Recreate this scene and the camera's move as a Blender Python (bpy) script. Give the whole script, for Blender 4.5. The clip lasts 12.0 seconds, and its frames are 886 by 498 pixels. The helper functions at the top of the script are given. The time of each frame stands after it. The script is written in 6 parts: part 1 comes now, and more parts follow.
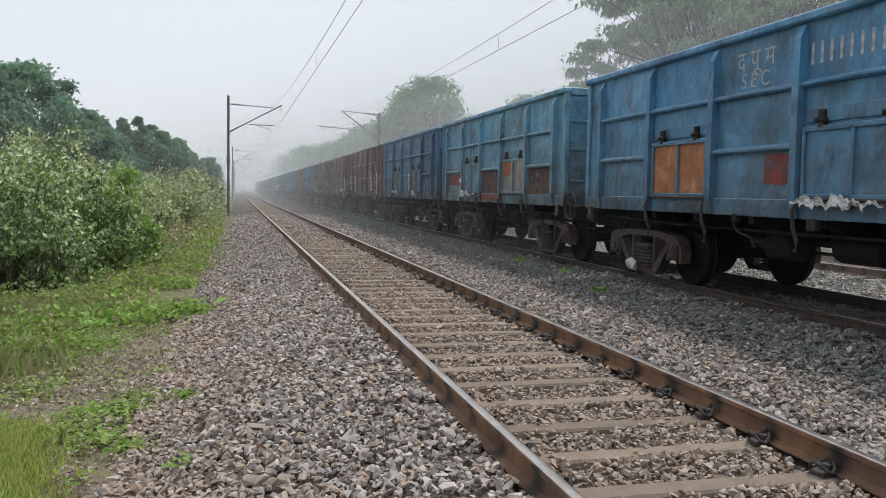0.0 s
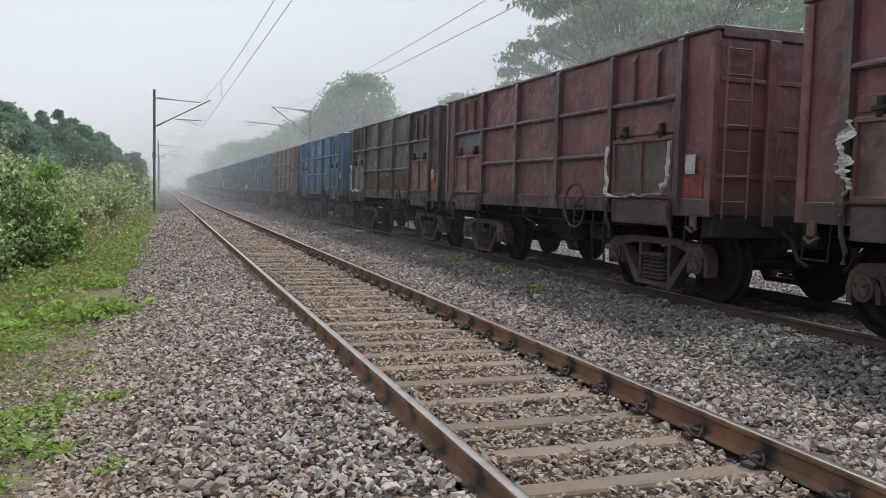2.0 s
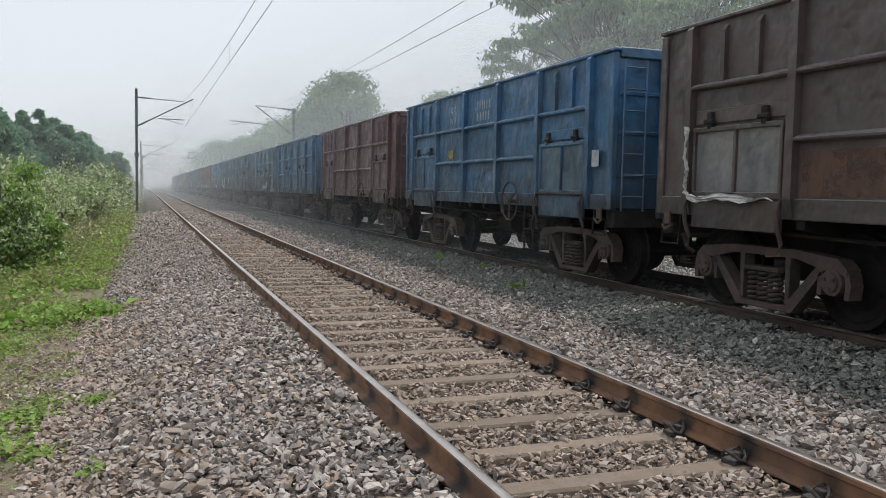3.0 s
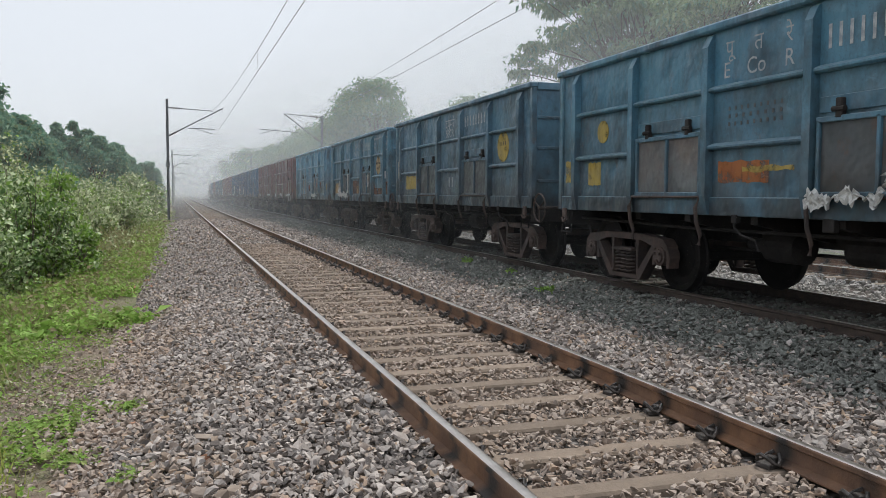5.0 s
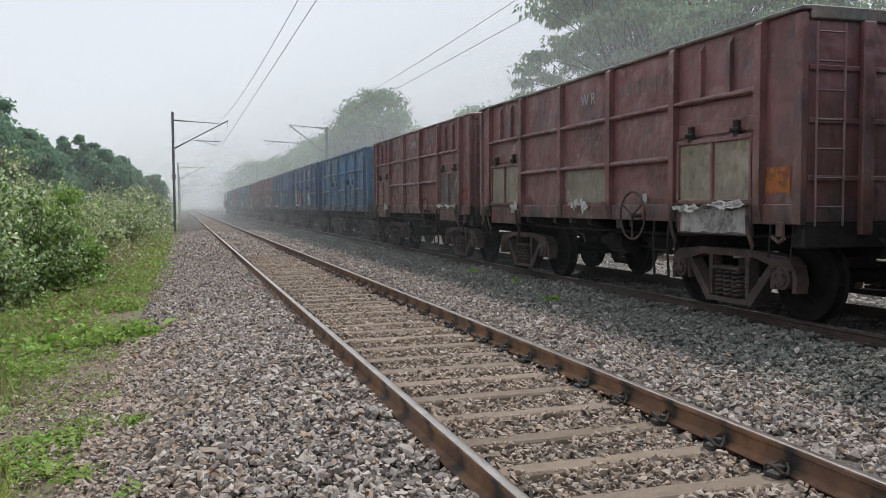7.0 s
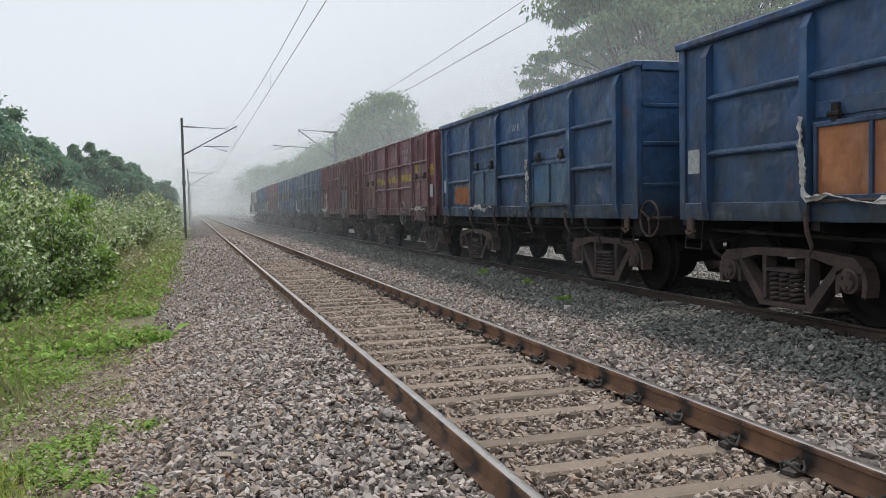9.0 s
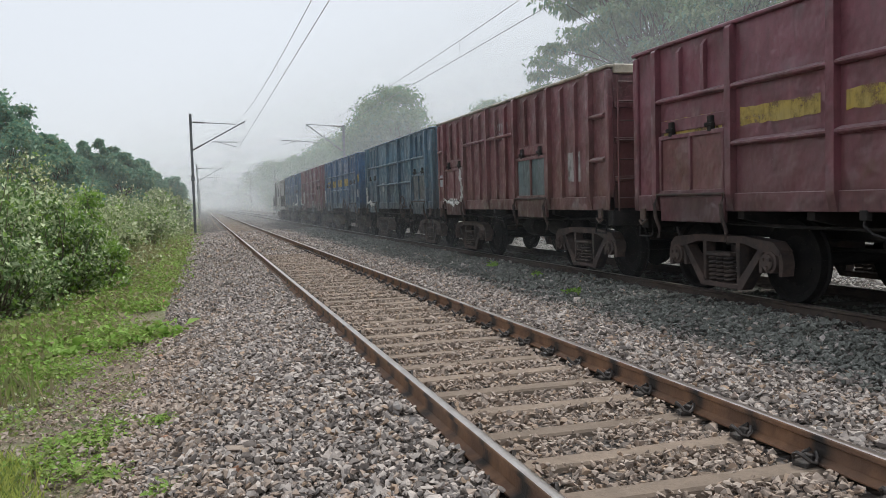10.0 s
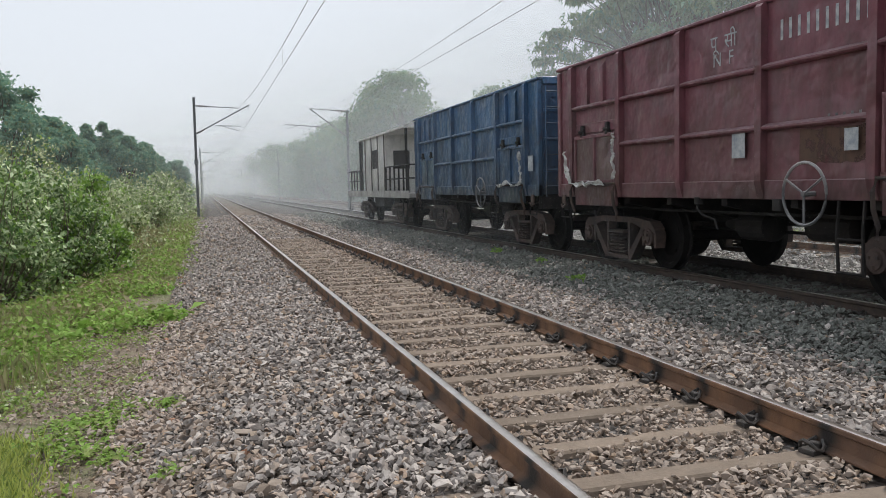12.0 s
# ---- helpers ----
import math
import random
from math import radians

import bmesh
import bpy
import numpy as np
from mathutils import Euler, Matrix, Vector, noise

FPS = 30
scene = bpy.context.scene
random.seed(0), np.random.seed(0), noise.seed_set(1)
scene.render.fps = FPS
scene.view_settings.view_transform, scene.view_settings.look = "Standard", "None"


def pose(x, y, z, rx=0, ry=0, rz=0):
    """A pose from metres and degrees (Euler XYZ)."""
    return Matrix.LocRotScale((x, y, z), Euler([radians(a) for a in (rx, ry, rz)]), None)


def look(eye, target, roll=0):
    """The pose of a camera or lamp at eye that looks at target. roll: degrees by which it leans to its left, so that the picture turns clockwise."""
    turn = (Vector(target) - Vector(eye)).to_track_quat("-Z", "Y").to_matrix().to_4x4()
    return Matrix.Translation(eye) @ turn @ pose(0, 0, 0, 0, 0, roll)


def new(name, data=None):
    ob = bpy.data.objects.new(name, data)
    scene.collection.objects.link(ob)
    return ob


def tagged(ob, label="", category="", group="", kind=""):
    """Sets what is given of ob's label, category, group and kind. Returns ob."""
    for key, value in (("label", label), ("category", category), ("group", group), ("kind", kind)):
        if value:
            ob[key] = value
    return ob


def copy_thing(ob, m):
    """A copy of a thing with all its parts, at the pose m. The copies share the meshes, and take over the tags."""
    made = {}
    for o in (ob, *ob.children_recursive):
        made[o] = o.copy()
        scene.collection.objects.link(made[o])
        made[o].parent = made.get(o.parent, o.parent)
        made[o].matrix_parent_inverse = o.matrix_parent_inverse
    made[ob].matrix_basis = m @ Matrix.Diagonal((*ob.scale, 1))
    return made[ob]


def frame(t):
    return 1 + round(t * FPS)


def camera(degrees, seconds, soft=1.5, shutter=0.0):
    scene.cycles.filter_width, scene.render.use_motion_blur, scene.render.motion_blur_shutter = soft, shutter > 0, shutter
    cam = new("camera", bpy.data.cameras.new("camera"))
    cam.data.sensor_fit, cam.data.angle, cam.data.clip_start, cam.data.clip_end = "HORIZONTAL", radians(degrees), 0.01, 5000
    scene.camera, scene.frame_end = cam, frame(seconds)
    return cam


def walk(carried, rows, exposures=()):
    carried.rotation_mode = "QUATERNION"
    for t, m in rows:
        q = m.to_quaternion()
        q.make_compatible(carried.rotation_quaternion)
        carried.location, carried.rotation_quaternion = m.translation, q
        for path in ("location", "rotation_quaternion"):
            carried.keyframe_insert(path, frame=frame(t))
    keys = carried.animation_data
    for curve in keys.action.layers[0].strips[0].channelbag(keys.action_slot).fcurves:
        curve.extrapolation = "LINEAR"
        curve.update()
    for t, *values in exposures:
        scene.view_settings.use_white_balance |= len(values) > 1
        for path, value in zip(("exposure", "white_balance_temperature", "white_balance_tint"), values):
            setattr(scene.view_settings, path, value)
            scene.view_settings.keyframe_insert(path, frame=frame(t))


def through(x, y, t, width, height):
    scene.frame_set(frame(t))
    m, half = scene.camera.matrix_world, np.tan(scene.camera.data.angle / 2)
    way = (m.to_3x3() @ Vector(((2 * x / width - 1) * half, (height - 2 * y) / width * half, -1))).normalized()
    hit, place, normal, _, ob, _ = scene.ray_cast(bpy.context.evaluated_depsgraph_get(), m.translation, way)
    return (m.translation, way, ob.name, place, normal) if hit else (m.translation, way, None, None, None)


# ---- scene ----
cam = camera(55.80, 12.0, soft=0.75)
# seconds, place, yaw, pitch, lean
PATH = [
    (0, -1.476, -3.844, 1.336, -13.93, -3.86, 1.03),
    (0.5, -1.472, -3.842, 1.342, -15.84, -4.21, 1.26),
    (1, -1.495, -3.836, 1.346, -16.86, -4.13, 1.24),
    (1.5, -1.518, -3.831, 1.352, -17.72, -3.97, 1.28),
    (2, -1.528, -3.818, 1.340, -18.64, -3.91, 1.39),
    (2.5, -1.522, -3.820, 1.344, -19.29, -3.96, 1.36),
    (3, -1.507, -3.822, 1.346, -19.65, -4.01, 1.09),
    (5, -1.490, -3.811, 1.340, -17.66, -3.69, 0.26),
    (5.5, -1.478, -3.807, 1.347, -17.73, -3.56, -0.07),
    (6, -1.463, -3.800, 1.344, -18.03, -3.46, -0.22),
    (6.5, -1.466, -3.803, 1.343, -17.89, -3.28, -0.28),
    (7, -1.474, -3.804, 1.347, -17.25, -3.04, -0.32),
    (9, -1.486, -3.807, 1.346, -16.58, -2.89, -1.15),
    (9.5, -1.481, -3.819, 1.352, -16.48, -3.03, -1.38),
    (10, -1.481, -3.796, 1.340, -15.95, -3.32, -1.63),
    (10.5, -1.496, -3.797, 1.343, -15.18, -3.67, -1.79),
    (11, -1.495, -3.790, 1.337, -14.87, -3.96, -1.79),
    (11.5, -1.506, -3.778, 1.336, -14.66, -4.11, -1.69),
    (12, -1.518, -3.789, 1.343, -15.76, -4.30, -1.24),
]
walk(cam, [(t, pose(x, y, z, 90 + p, 0, w) @ pose(0, 0, 0, 0, 0, r)) for t, x, y, z, w, p, r in PATH])

# ---- light: a pale overcast sky and a weak, wide sun ----
world = bpy.data.worlds.new("overcast_sky")
world.use_nodes = True
scene.world = world
wt = world.node_tree
wt.nodes.clear()
w_out = wt.nodes.new("ShaderNodeOutputWorld")
w_sky = wt.nodes.new("ShaderNodeTexSky")
w_sky.sky_type = "NISHITA"
w_sky.sun_disc = False
w_sky.sun_elevation, w_sky.sun_rotation = radians(67), radians(61)
w_sky.dust_density, w_sky.air_density = 4.0, 1.0
w_a = wt.nodes.new("ShaderNodeBackground")
w_a.inputs["Strength"].default_value = 0.015
w_b = wt.nodes.new("ShaderNodeBackground")
w_b.inputs["Color"].default_value = (0.735, 0.775, 0.83, 1)
w_b.inputs["Strength"].default_value = 1.03
w_add = wt.nodes.new("ShaderNodeAddShader")
wt.links.new(w_sky.outputs[0], w_a.inputs["Color"])
wt.links.new(w_a.outputs[0], w_add.inputs[0])
wt.links.new(w_b.outputs[0], w_add.inputs[1])
wt.links.new(w_add.outputs[0], w_out.inputs["Surface"])
sun_data = bpy.data.lights.new("sun", "SUN")
sun_data.energy, sun_data.angle, sun_data.color = 2.3, radians(9), (1, 0.95, 0.87)
sun = new("sun", sun_data)
sun.matrix_world = look((11, 6, 30), (0, 0, 0))
scene.cycles.transparent_max_bounces = 32


# ---- materials ----
class Nodes:
    def __init__(self, name):
        self.mat = bpy.data.materials.new(name)
        self.mat.use_nodes = True
        self.t = self.mat.node_tree
        self.b = self.t.nodes["Principled BSDF"]
        self.co = self.t.nodes.new("ShaderNodeTexCoord").outputs["Object"]

    def link(self, a, b):
        self.t.links.new(a, b)

    def noise(self, scale, detail=4, stretch=None, rough=0.6):
        n = self.t.nodes.new("ShaderNodeTexNoise")
        n.inputs["Scale"].default_value, n.inputs["Detail"].default_value, n.inputs["Roughness"].default_value = scale, detail, rough
        src = self.co
        if stretch:
            m = self.t.nodes.new("ShaderNodeMapping")
            m.inputs["Scale"].default_value = stretch
            self.link(src, m.inputs["Vector"])
            src = m.outputs[0]
        self.link(src, n.inputs["Vector"])
        return n.outputs["Fac"]

    def ramp(self, src, lo, hi, a=0.0, b=1.0):
        r = self.t.nodes.new("ShaderNodeMapRange")
        r.inputs[1].default_value, r.inputs[2].default_value, r.inputs[3].default_value, r.inputs[4].default_value = lo, hi, a, b
        self.link(src, r.inputs[0])
        return r.outputs[0]

    def mix(self, fac, a, b):
        m = self.t.nodes.new("ShaderNodeMix")
        m.data_type = "RGBA"
        for sock, v in ((m.inputs[0], fac), (m.inputs[6], a), (m.inputs[7], b)):
            if isinstance(v, (int, float)):
                sock.default_value = v
            elif isinstance(v, tuple):
                sock.default_value = (*v, 1)
            else:
                self.link(v, sock)
        return m.outputs[2]

    def random(self, island=False):
        if island:
            return self.t.nodes.new("ShaderNodeNewGeometry").outputs["Random Per Island"]
        return self.t.nodes.new("ShaderNodeObjectInfo").outputs["Random"]

    def done(self, color, rough=0.7, metal=0.0, bump=None, strength=0.3, dist=0.02, spec=None):
        self.link(color, self.b.inputs["Base Color"])
        if isinstance(rough, (int, float)):
            self.b.inputs["Roughness"].default_value = rough
        else:
            self.link(rough, self.b.inputs["Roughness"])
        self.b.inputs["Metallic"].default_value = metal
        if spec is not None:
            self.b.inputs["Specular IOR Level"].default_value = spec
        if bump is not None:
            bn = self.t.nodes.new("ShaderNodeBump")
            bn.inputs["Strength"].default_value, bn.inputs["Distance"].default_value = strength, dist
            self.link(bump, bn.inputs["Height"])
            self.link(bn.outputs[0], self.b.inputs["Normal"])
        return self.mat


def plain(name, a, b, scale=8.0, rough=0.7, metal=0.0, strength=0.3, dist=0.01, vary=None, spec=None):
    """Two colours mottled at two scales, with fine relief."""
    n = Nodes(name)
    c = n.mix(n.ramp(n.noise(scale), 0.35, 0.65), a, b)
    c = n.mix(n.ramp(n.noise(scale * 6.3, 3), 0.45, 0.75, 0, 0.35), c, tuple(v * 0.5 for v in a))
    if vary:
        c = n.mix(n.ramp(n.random(vary == "island"), 0, 1, 0, 0.55), c, tuple(v * 0.45 for v in b))
    return n.done(c, rough, metal, n.noise(scale * 9, 3), strength, dist, spec)


def paint(name, base, faded, rust=(0.10, 0.05, 0.03), grime=(0.030, 0.035, 0.040), dust=(0.11, 0.12, 0.125), wear=0.5):
    """Old wagon paint: panels faded unevenly, coal grime, dark and pale streaks running down, splashed dust low on the sides, rust blooms, scratches, dents."""
    n = Nodes(name)
    gain = (1.0, 1.32, 1.45) if base[2] > base[0] else (1.14, 1.17, 1.52) if base[0] > 1.8 * base[2] else (1.15, 1.15, 1.15)
    base, faded = (tuple(v * g for v, g in zip(q, gain)) for q in (base, faded))
    sep = n.t.nodes.new("ShaderNodeSeparateXYZ")
    n.link(n.co, sep.inputs[0])
    # each plate has its own stains
    rnd = n.random(False)
    vm = n.t.nodes.new("ShaderNodeVectorMath")
    vm.operation = "MULTIPLY_ADD"
    comb = n.t.nodes.new("ShaderNodeCombineXYZ")
    for k in (0, 1):
        n.link(rnd, comb.inputs[k])
    n.link(comb.outputs[0], vm.inputs[0])
    vm.inputs[1].default_value = (31.0, 57.0, 0.0)
    n.link(n.co, vm.inputs[2])
    n.co = vm.outputs[0]

    def times(a, b):
        m = n.t.nodes.new("ShaderNodeMath")
        m.operation = "MULTIPLY"
        n.link(a, m.inputs[0])
        n.link(b, m.inputs[1])
        return m.outputs[0]

    c = n.mix(n.ramp(n.noise(0.9, 5), 0.35, 0.7), base, faded)
    c = n.mix(n.ramp(rnd, 0.0, 1.0, 0.0, 0.6), c, faded)
    c = n.mix(n.ramp(n.noise(1.1, 8, (1.2, 1.2, 1.0), 0.70), 0.44, 0.68, 0, 0.55 + 0.35 * wear), c, grime)
    c = n.mix(n.ramp(n.noise(2.4, 6, (1.5, 1.5, 0.55), 0.68), 0.50, 0.70, 0, 0.5), c, grime)
    # rain-washed paler runs and scratches
    c = n.mix(n.ramp(n.noise(3.2, 7, (1.6, 1.6, 0.6), 0.7), 0.57, 0.72, 0, 0.32), c, tuple(min(1, v * 1.5 + 0.03) for v in faded))
    c = n.mix(n.ramp(n.noise(2.2, 5, (1.0, 1.0, 2.6)), 0.66, 0.72, 0, 0.30), c, tuple(min(1, v * 1.5 + 0.035) for v in faded))
    low = n.ramp(sep.outputs[2], 2.75, 1.5, 0, 1)
    c = n.mix(times(low, n.ramp(n.noise(1.7, 7, None, 0.66), 0.30, 0.58, 0.05, 0.35 + 0.75 * wear)), c, dust)
    # rust bloom, thickest low down
    c = n.mix(times(n.ramp(sep.outputs[2], 3.4, 1.6, 0.35, 1.0), n.ramp(n.noise(1.9, 8, (1, 1, 0.75), 0.7), 0.66 - 0.10 * wear, 0.76 - 0.08 * wear, 0, 0.9)), c, rust)
    c = n.mix(times(low, n.ramp(n.noise(3.0, 7, (1.6, 1.6, 0.6), 0.68), 0.52, 0.68, 0, 0.55)), c, grime)
    # coal-black splash on the sill
    c = n.mix(times(n.ramp(sep.outputs[2], 1.42, 1.22, 0, 1), n.ramp(n.noise(1.3, 6), 0.36, 0.60, 0.15, 0.85)), c, tuple(0.9 * g + 0.1 * d for g, d in zip(grime, dust)))
    c = n.mix(n.ramp(n.noise(38, 3), 0.55, 0.8, 0, 0.4), c, grime)
    c = n.mix(n.ramp(n.noise(21, 5, None, 0.7), 0.68, 0.74, 0, 0.55), c, tuple(min(1, v * 1.6 + 0.03) for v in faded))
    # upward faces paler: settled dust, and the light that lips catch, in the colour
    tc, up = n.t.nodes.new("ShaderNodeTexCoord"), n.t.nodes.new("ShaderNodeSeparateXYZ")
    n.link(tc.outputs["Normal"], up.inputs[0])
    c = n.mix(n.ramp(up.outputs[2], 0.3, 0.7, 0, 0.6), c, tuple(0.6 * v + 0.13 for v in faded))
    r = n.ramp(n.noise(4, 6), 0.3, 0.7, 0.30, 0.66)
    # dents, with creased edges
    ridge = n.noise(1.3, 3, (1.0, 1.0, 0.7), 0.45)
    for op, q in (("SUBTRACT", 0.5), ("ABSOLUTE", 0)):
        m = n.t.nodes.new("ShaderNodeMath")
        m.operation = op
        n.link(ridge, m.inputs[0])
        m.inputs[1].default_value = q
        ridge = m.outputs[0]
    m = n.t.nodes.new("ShaderNodeMath")
    m.operation = "MULTIPLY_ADD"
    n.link(n.ramp(ridge, 0.0, 0.22), m.inputs[0])
    m.inputs[1].default_value = 0.14
    n.link(n.noise(1.7, 3, None, 0.5), m.inputs[2])
    return n.done(c, r, 0.0, m.outputs[0], 0.9, 0.13, 0.5)


PAINTS = {
    "blue": paint("blue_paint", (0.055, 0.155, 0.265), (0.10, 0.225, 0.33), dust=(0.085, 0.12, 0.145)),
    "teal": paint("teal_paint", (0.08, 0.20, 0.285), (0.15, 0.27, 0.335), dust=(0.12, 0.14, 0.15), wear=0.7),
    "dark_blue": paint("dark_blue_paint", (0.040, 0.095, 0.175), (0.065, 0.14, 0.22), dust=(0.06, 0.085, 0.115)),
    "deep_blue": paint("deep_blue_paint", (0.014, 0.044, 0.115), (0.030, 0.075, 0.155), dust=(0.022, 0.038, 0.06), wear=0.35),
    "mid_blue": paint("mid_blue_paint", (0.028, 0.088, 0.175), (0.052, 0.125, 0.21), dust=(0.05, 0.075, 0.10), wear=0.5),
    "grey_blue": paint("grey_blue_paint", (0.060, 0.105, 0.145), (0.092, 0.15, 0.19), dust=(0.06, 0.066, 0.07), wear=0.6),
    "slate": paint("slate_paint", (0.056, 0.125, 0.175), (0.095, 0.18, 0.225), dust=(0.06, 0.07, 0.075), wear=0.5),
    "red": paint("red_paint", (0.135, 0.04, 0.036), (0.165, 0.065, 0.056), grime=(0.05, 0.03, 0.026), dust=(0.135, 0.065, 0.052)),
    "brown": paint("brown_paint", (0.105, 0.052, 0.044), (0.14, 0.080, 0.070), grime=(0.04, 0.03, 0.027), dust=(0.115, 0.07, 0.058)),
    "dark_brown": paint("dark_brown_paint", (0.056, 0.042, 0.042), (0.085, 0.060, 0.058), grime=(0.030, 0.028, 0.030), dust=(0.085, 0.065, 0.056)),
    "maroon": paint("maroon_paint", (0.142, 0.038, 0.042), (0.173, 0.063, 0.063), grime=(0.05, 0.03, 0.03), wear=0.35, dust=(0.125, 0.058, 0.055)),
    "rust_red": paint("rust_red_paint", (0.162, 0.058, 0.047), (0.196, 0.087, 0.069), wear=0.55, dust=(0.15, 0.075, 0.058)),
    "orange": paint("orange_paint", (0.36, 0.13, 0.035), (0.40, 0.17, 0.055), rust=(0.16, 0.06, 0.03), grime=(0.12, 0.05, 0.03), dust=(0.3, 0.12, 0.05), wear=0.5),
    "yellow": paint("yellow_paint", (0.38, 0.27, 0.06), (0.36, 0.29, 0.12), grime=(0.10, 0.085, 0.05), dust=(0.25, 0.19, 0.08), wear=0.5),
    "grimy_frame": paint("grimy_frame_paint", (0.075, 0.036, 0.034), (0.105, 0.056, 0.05), grime=(0.035, 0.028, 0.028), dust=(0.08, 0.055, 0.05)),
    "cream": paint("cream_paint", (0.34, 0.30, 0.22), (0.40, 0.36, 0.28), wear=0.7),
    "sooty": paint("sooty_plate", (0.048, 0.05, 0.053), (0.075, 0.075, 0.076), dust=(0.07, 0.065, 0.062), wear=0.6),
    "grey_rust": paint("grey_rust_plate", (0.125, 0.105, 0.095), (0.165, 0.125, 0.105), wear=0.8),
    "wood_grey": paint("grey_board", (0.17, 0.16, 0.15), (0.22, 0.21, 0.19), wear=0.5),
    "grey_green": paint("grey_green_plate", (0.075, 0.095, 0.092), (0.10, 0.12, 0.115), wear=0.5),
    "iron_slate": paint("iron_slate_paint", (0.036, 0.07, 0.105), (0.065, 0.115, 0.15), dust=(0.05, 0.06, 0.07), wear=0.5),
    "navy": paint("navy_paint", (0.020, 0.058, 0.125), (0.042, 0.09, 0.165), dust=(0.04, 0.055, 0.075), wear=0.5),
    "van_grey": paint("van_grey_paint", (0.50, 0.49, 0.47), (0.60, 0.585, 0.56), grime=(0.20, 0.19, 0.18), dust=(0.42, 0.40, 0.37), wear=0.3),
    "khaki": paint("khaki_dusty_plate", (0.20, 0.165, 0.115), (0.27, 0.23, 0.17), grime=(0.07, 0.055, 0.045), dust=(0.22, 0.20, 0.16), wear=0.7),
    "pale": paint("pale_paint", (0.36, 0.34, 0.34), (0.44, 0.42, 0.41), wear=0.4),
}


def worn(name, a, b):
    """Flaking paint on a wagon's side: holes where it has come off."""
    n = Nodes(name)
    c = n.mix(n.ramp(n.noise(4, 4), 0.35, 0.65), a, b)
    c = n.mix(n.ramp(n.noise(7, 5, (2, 2, 0.3)), 0.5, 0.75, 0, 0.7), c, tuple(v * 0.3 for v in a))
    n.link(n.ramp(n.noise(3.2, 9, None, 0.72), 0.30, 0.52, 0.0, 0.95), n.b.inputs["Alpha"])
    return n.done(c, 0.8)


WORN = {
    "orange": worn("flaking_orange_paint", (0.36, 0.13, 0.035), (0.30, 0.10, 0.035)),
    "yellow": worn("flaking_yellow_paint", (0.42, 0.30, 0.06), (0.36, 0.28, 0.10)),
    "tan": worn("flaking_tan_paint", (0.46, 0.33, 0.17), (0.40, 0.27, 0.15)),
    "red": worn("flaking_red_paint", (0.26, 0.06, 0.045), (0.18, 0.06, 0.045)),
    "pale": worn("flaking_pale_paint", (0.40, 0.38, 0.37), (0.30, 0.29, 0.28)),
    "brown": worn("rust_stain", (0.12, 0.06, 0.04), (0.16, 0.085, 0.055)),
    "dark_rust": worn("dark_rust_plate", (0.085, 0.048, 0.034), (0.12, 0.065, 0.045)),
}
WHITE = plain("white_lettering", (0.46, 0.47, 0.48), (0.26, 0.29, 0.32), 14, 0.8)
PLASTIC = plain("torn_white_plastic", (0.62, 0.62, 0.60), (0.45, 0.45, 0.44), 9, 0.5)
IRON = plain("grimy_cast_iron", (0.048, 0.041, 0.040), (0.105, 0.074, 0.063), 3, 0.8, 0.0, 0.4, spec=0.25)
DARK = plain("oily_black_steel", (0.02, 0.019, 0.019), (0.040, 0.036, 0.035), 4, 0.65, spec=0.15)
WHEEL = plain("wheel_steel", (0.010, 0.010, 0.010), (0.018, 0.016, 0.015), 6, 0.7, spec=0.12)


def rail_mat():
    """Rusty rail with oily stains where the clips grip it."""
    n = Nodes("rusty_rail_steel")
    c = n.mix(n.ramp(n.noise(7), 0.35, 0.65), (0.13, 0.066, 0.036), (0.22, 0.115, 0.06))
    c = n.mix(n.ramp(n.noise(1.1, 4), 0.45, 0.7, 0, 0.6), c, (0.10, 0.065, 0.05))
    sep = n.t.nodes.new("ShaderNodeSeparateXYZ")
    n.link(n.co, sep.inputs[0])
    v = sep.outputs[1]
    for op, q in (("DIVIDE", 0.5975), ("ADD", 0.5), ("FRACT", 0), ("SUBTRACT", 0.5), ("ABSOLUTE", 0)):
        m = n.t.nodes.new("ShaderNodeMath")
        m.operation = op
        n.link(v, m.inputs[0])
        m.inputs[1].default_value = q
        v = m.outputs[0]
    m = n.t.nodes.new("ShaderNodeMath")
    m.operation = "MULTIPLY"
    n.link(n.ramp(v, 0.22, 0.06), m.inputs[0])
    n.link(n.ramp(n.noise(4, 4), 0.30, 0.55), m.inputs[1])
    c = n.mix(m.outputs[0], c, (0.022, 0.018, 0.016))
    return n.done(c, 0.7, 0.0, n.noise(60, 3), 0.4, 0.01)


RUSTY = rail_mat()
# rail and sleeper copies darkened to hold the train's shade in their colour
SHADED_RAIL = plain("coal_grimed_rail_steel", (0.045, 0.032, 0.026), (0.075, 0.052, 0.04), 7, 0.85, 0.0, 0.4)
SHADED_SLEEPER = plain("coal_grimed_concrete", (0.075, 0.068, 0.06), (0.12, 0.105, 0.09), 6, 0.95, 0.0, 0.5, 0.01, "object")
POLISHED = plain("worn_rail_head", (0.60, 0.56, 0.52), (0.45, 0.40, 0.36), 3, 0.30, 0.95, 0.05)
CLIP = plain("oily_clip_steel", (0.03, 0.028, 0.027), (0.06, 0.05, 0.045), 20, 0.6)
SLEEPER = plain("dusty_concrete", (0.30, 0.237, 0.185), (0.225, 0.178, 0.14), 6, 0.95, 0.0, 0.5, 0.01, "object")
MAST = plain("galvanised_mast_steel", (0.13, 0.14, 0.15), (0.19, 0.20, 0.21), 5, 0.7, 0.2)
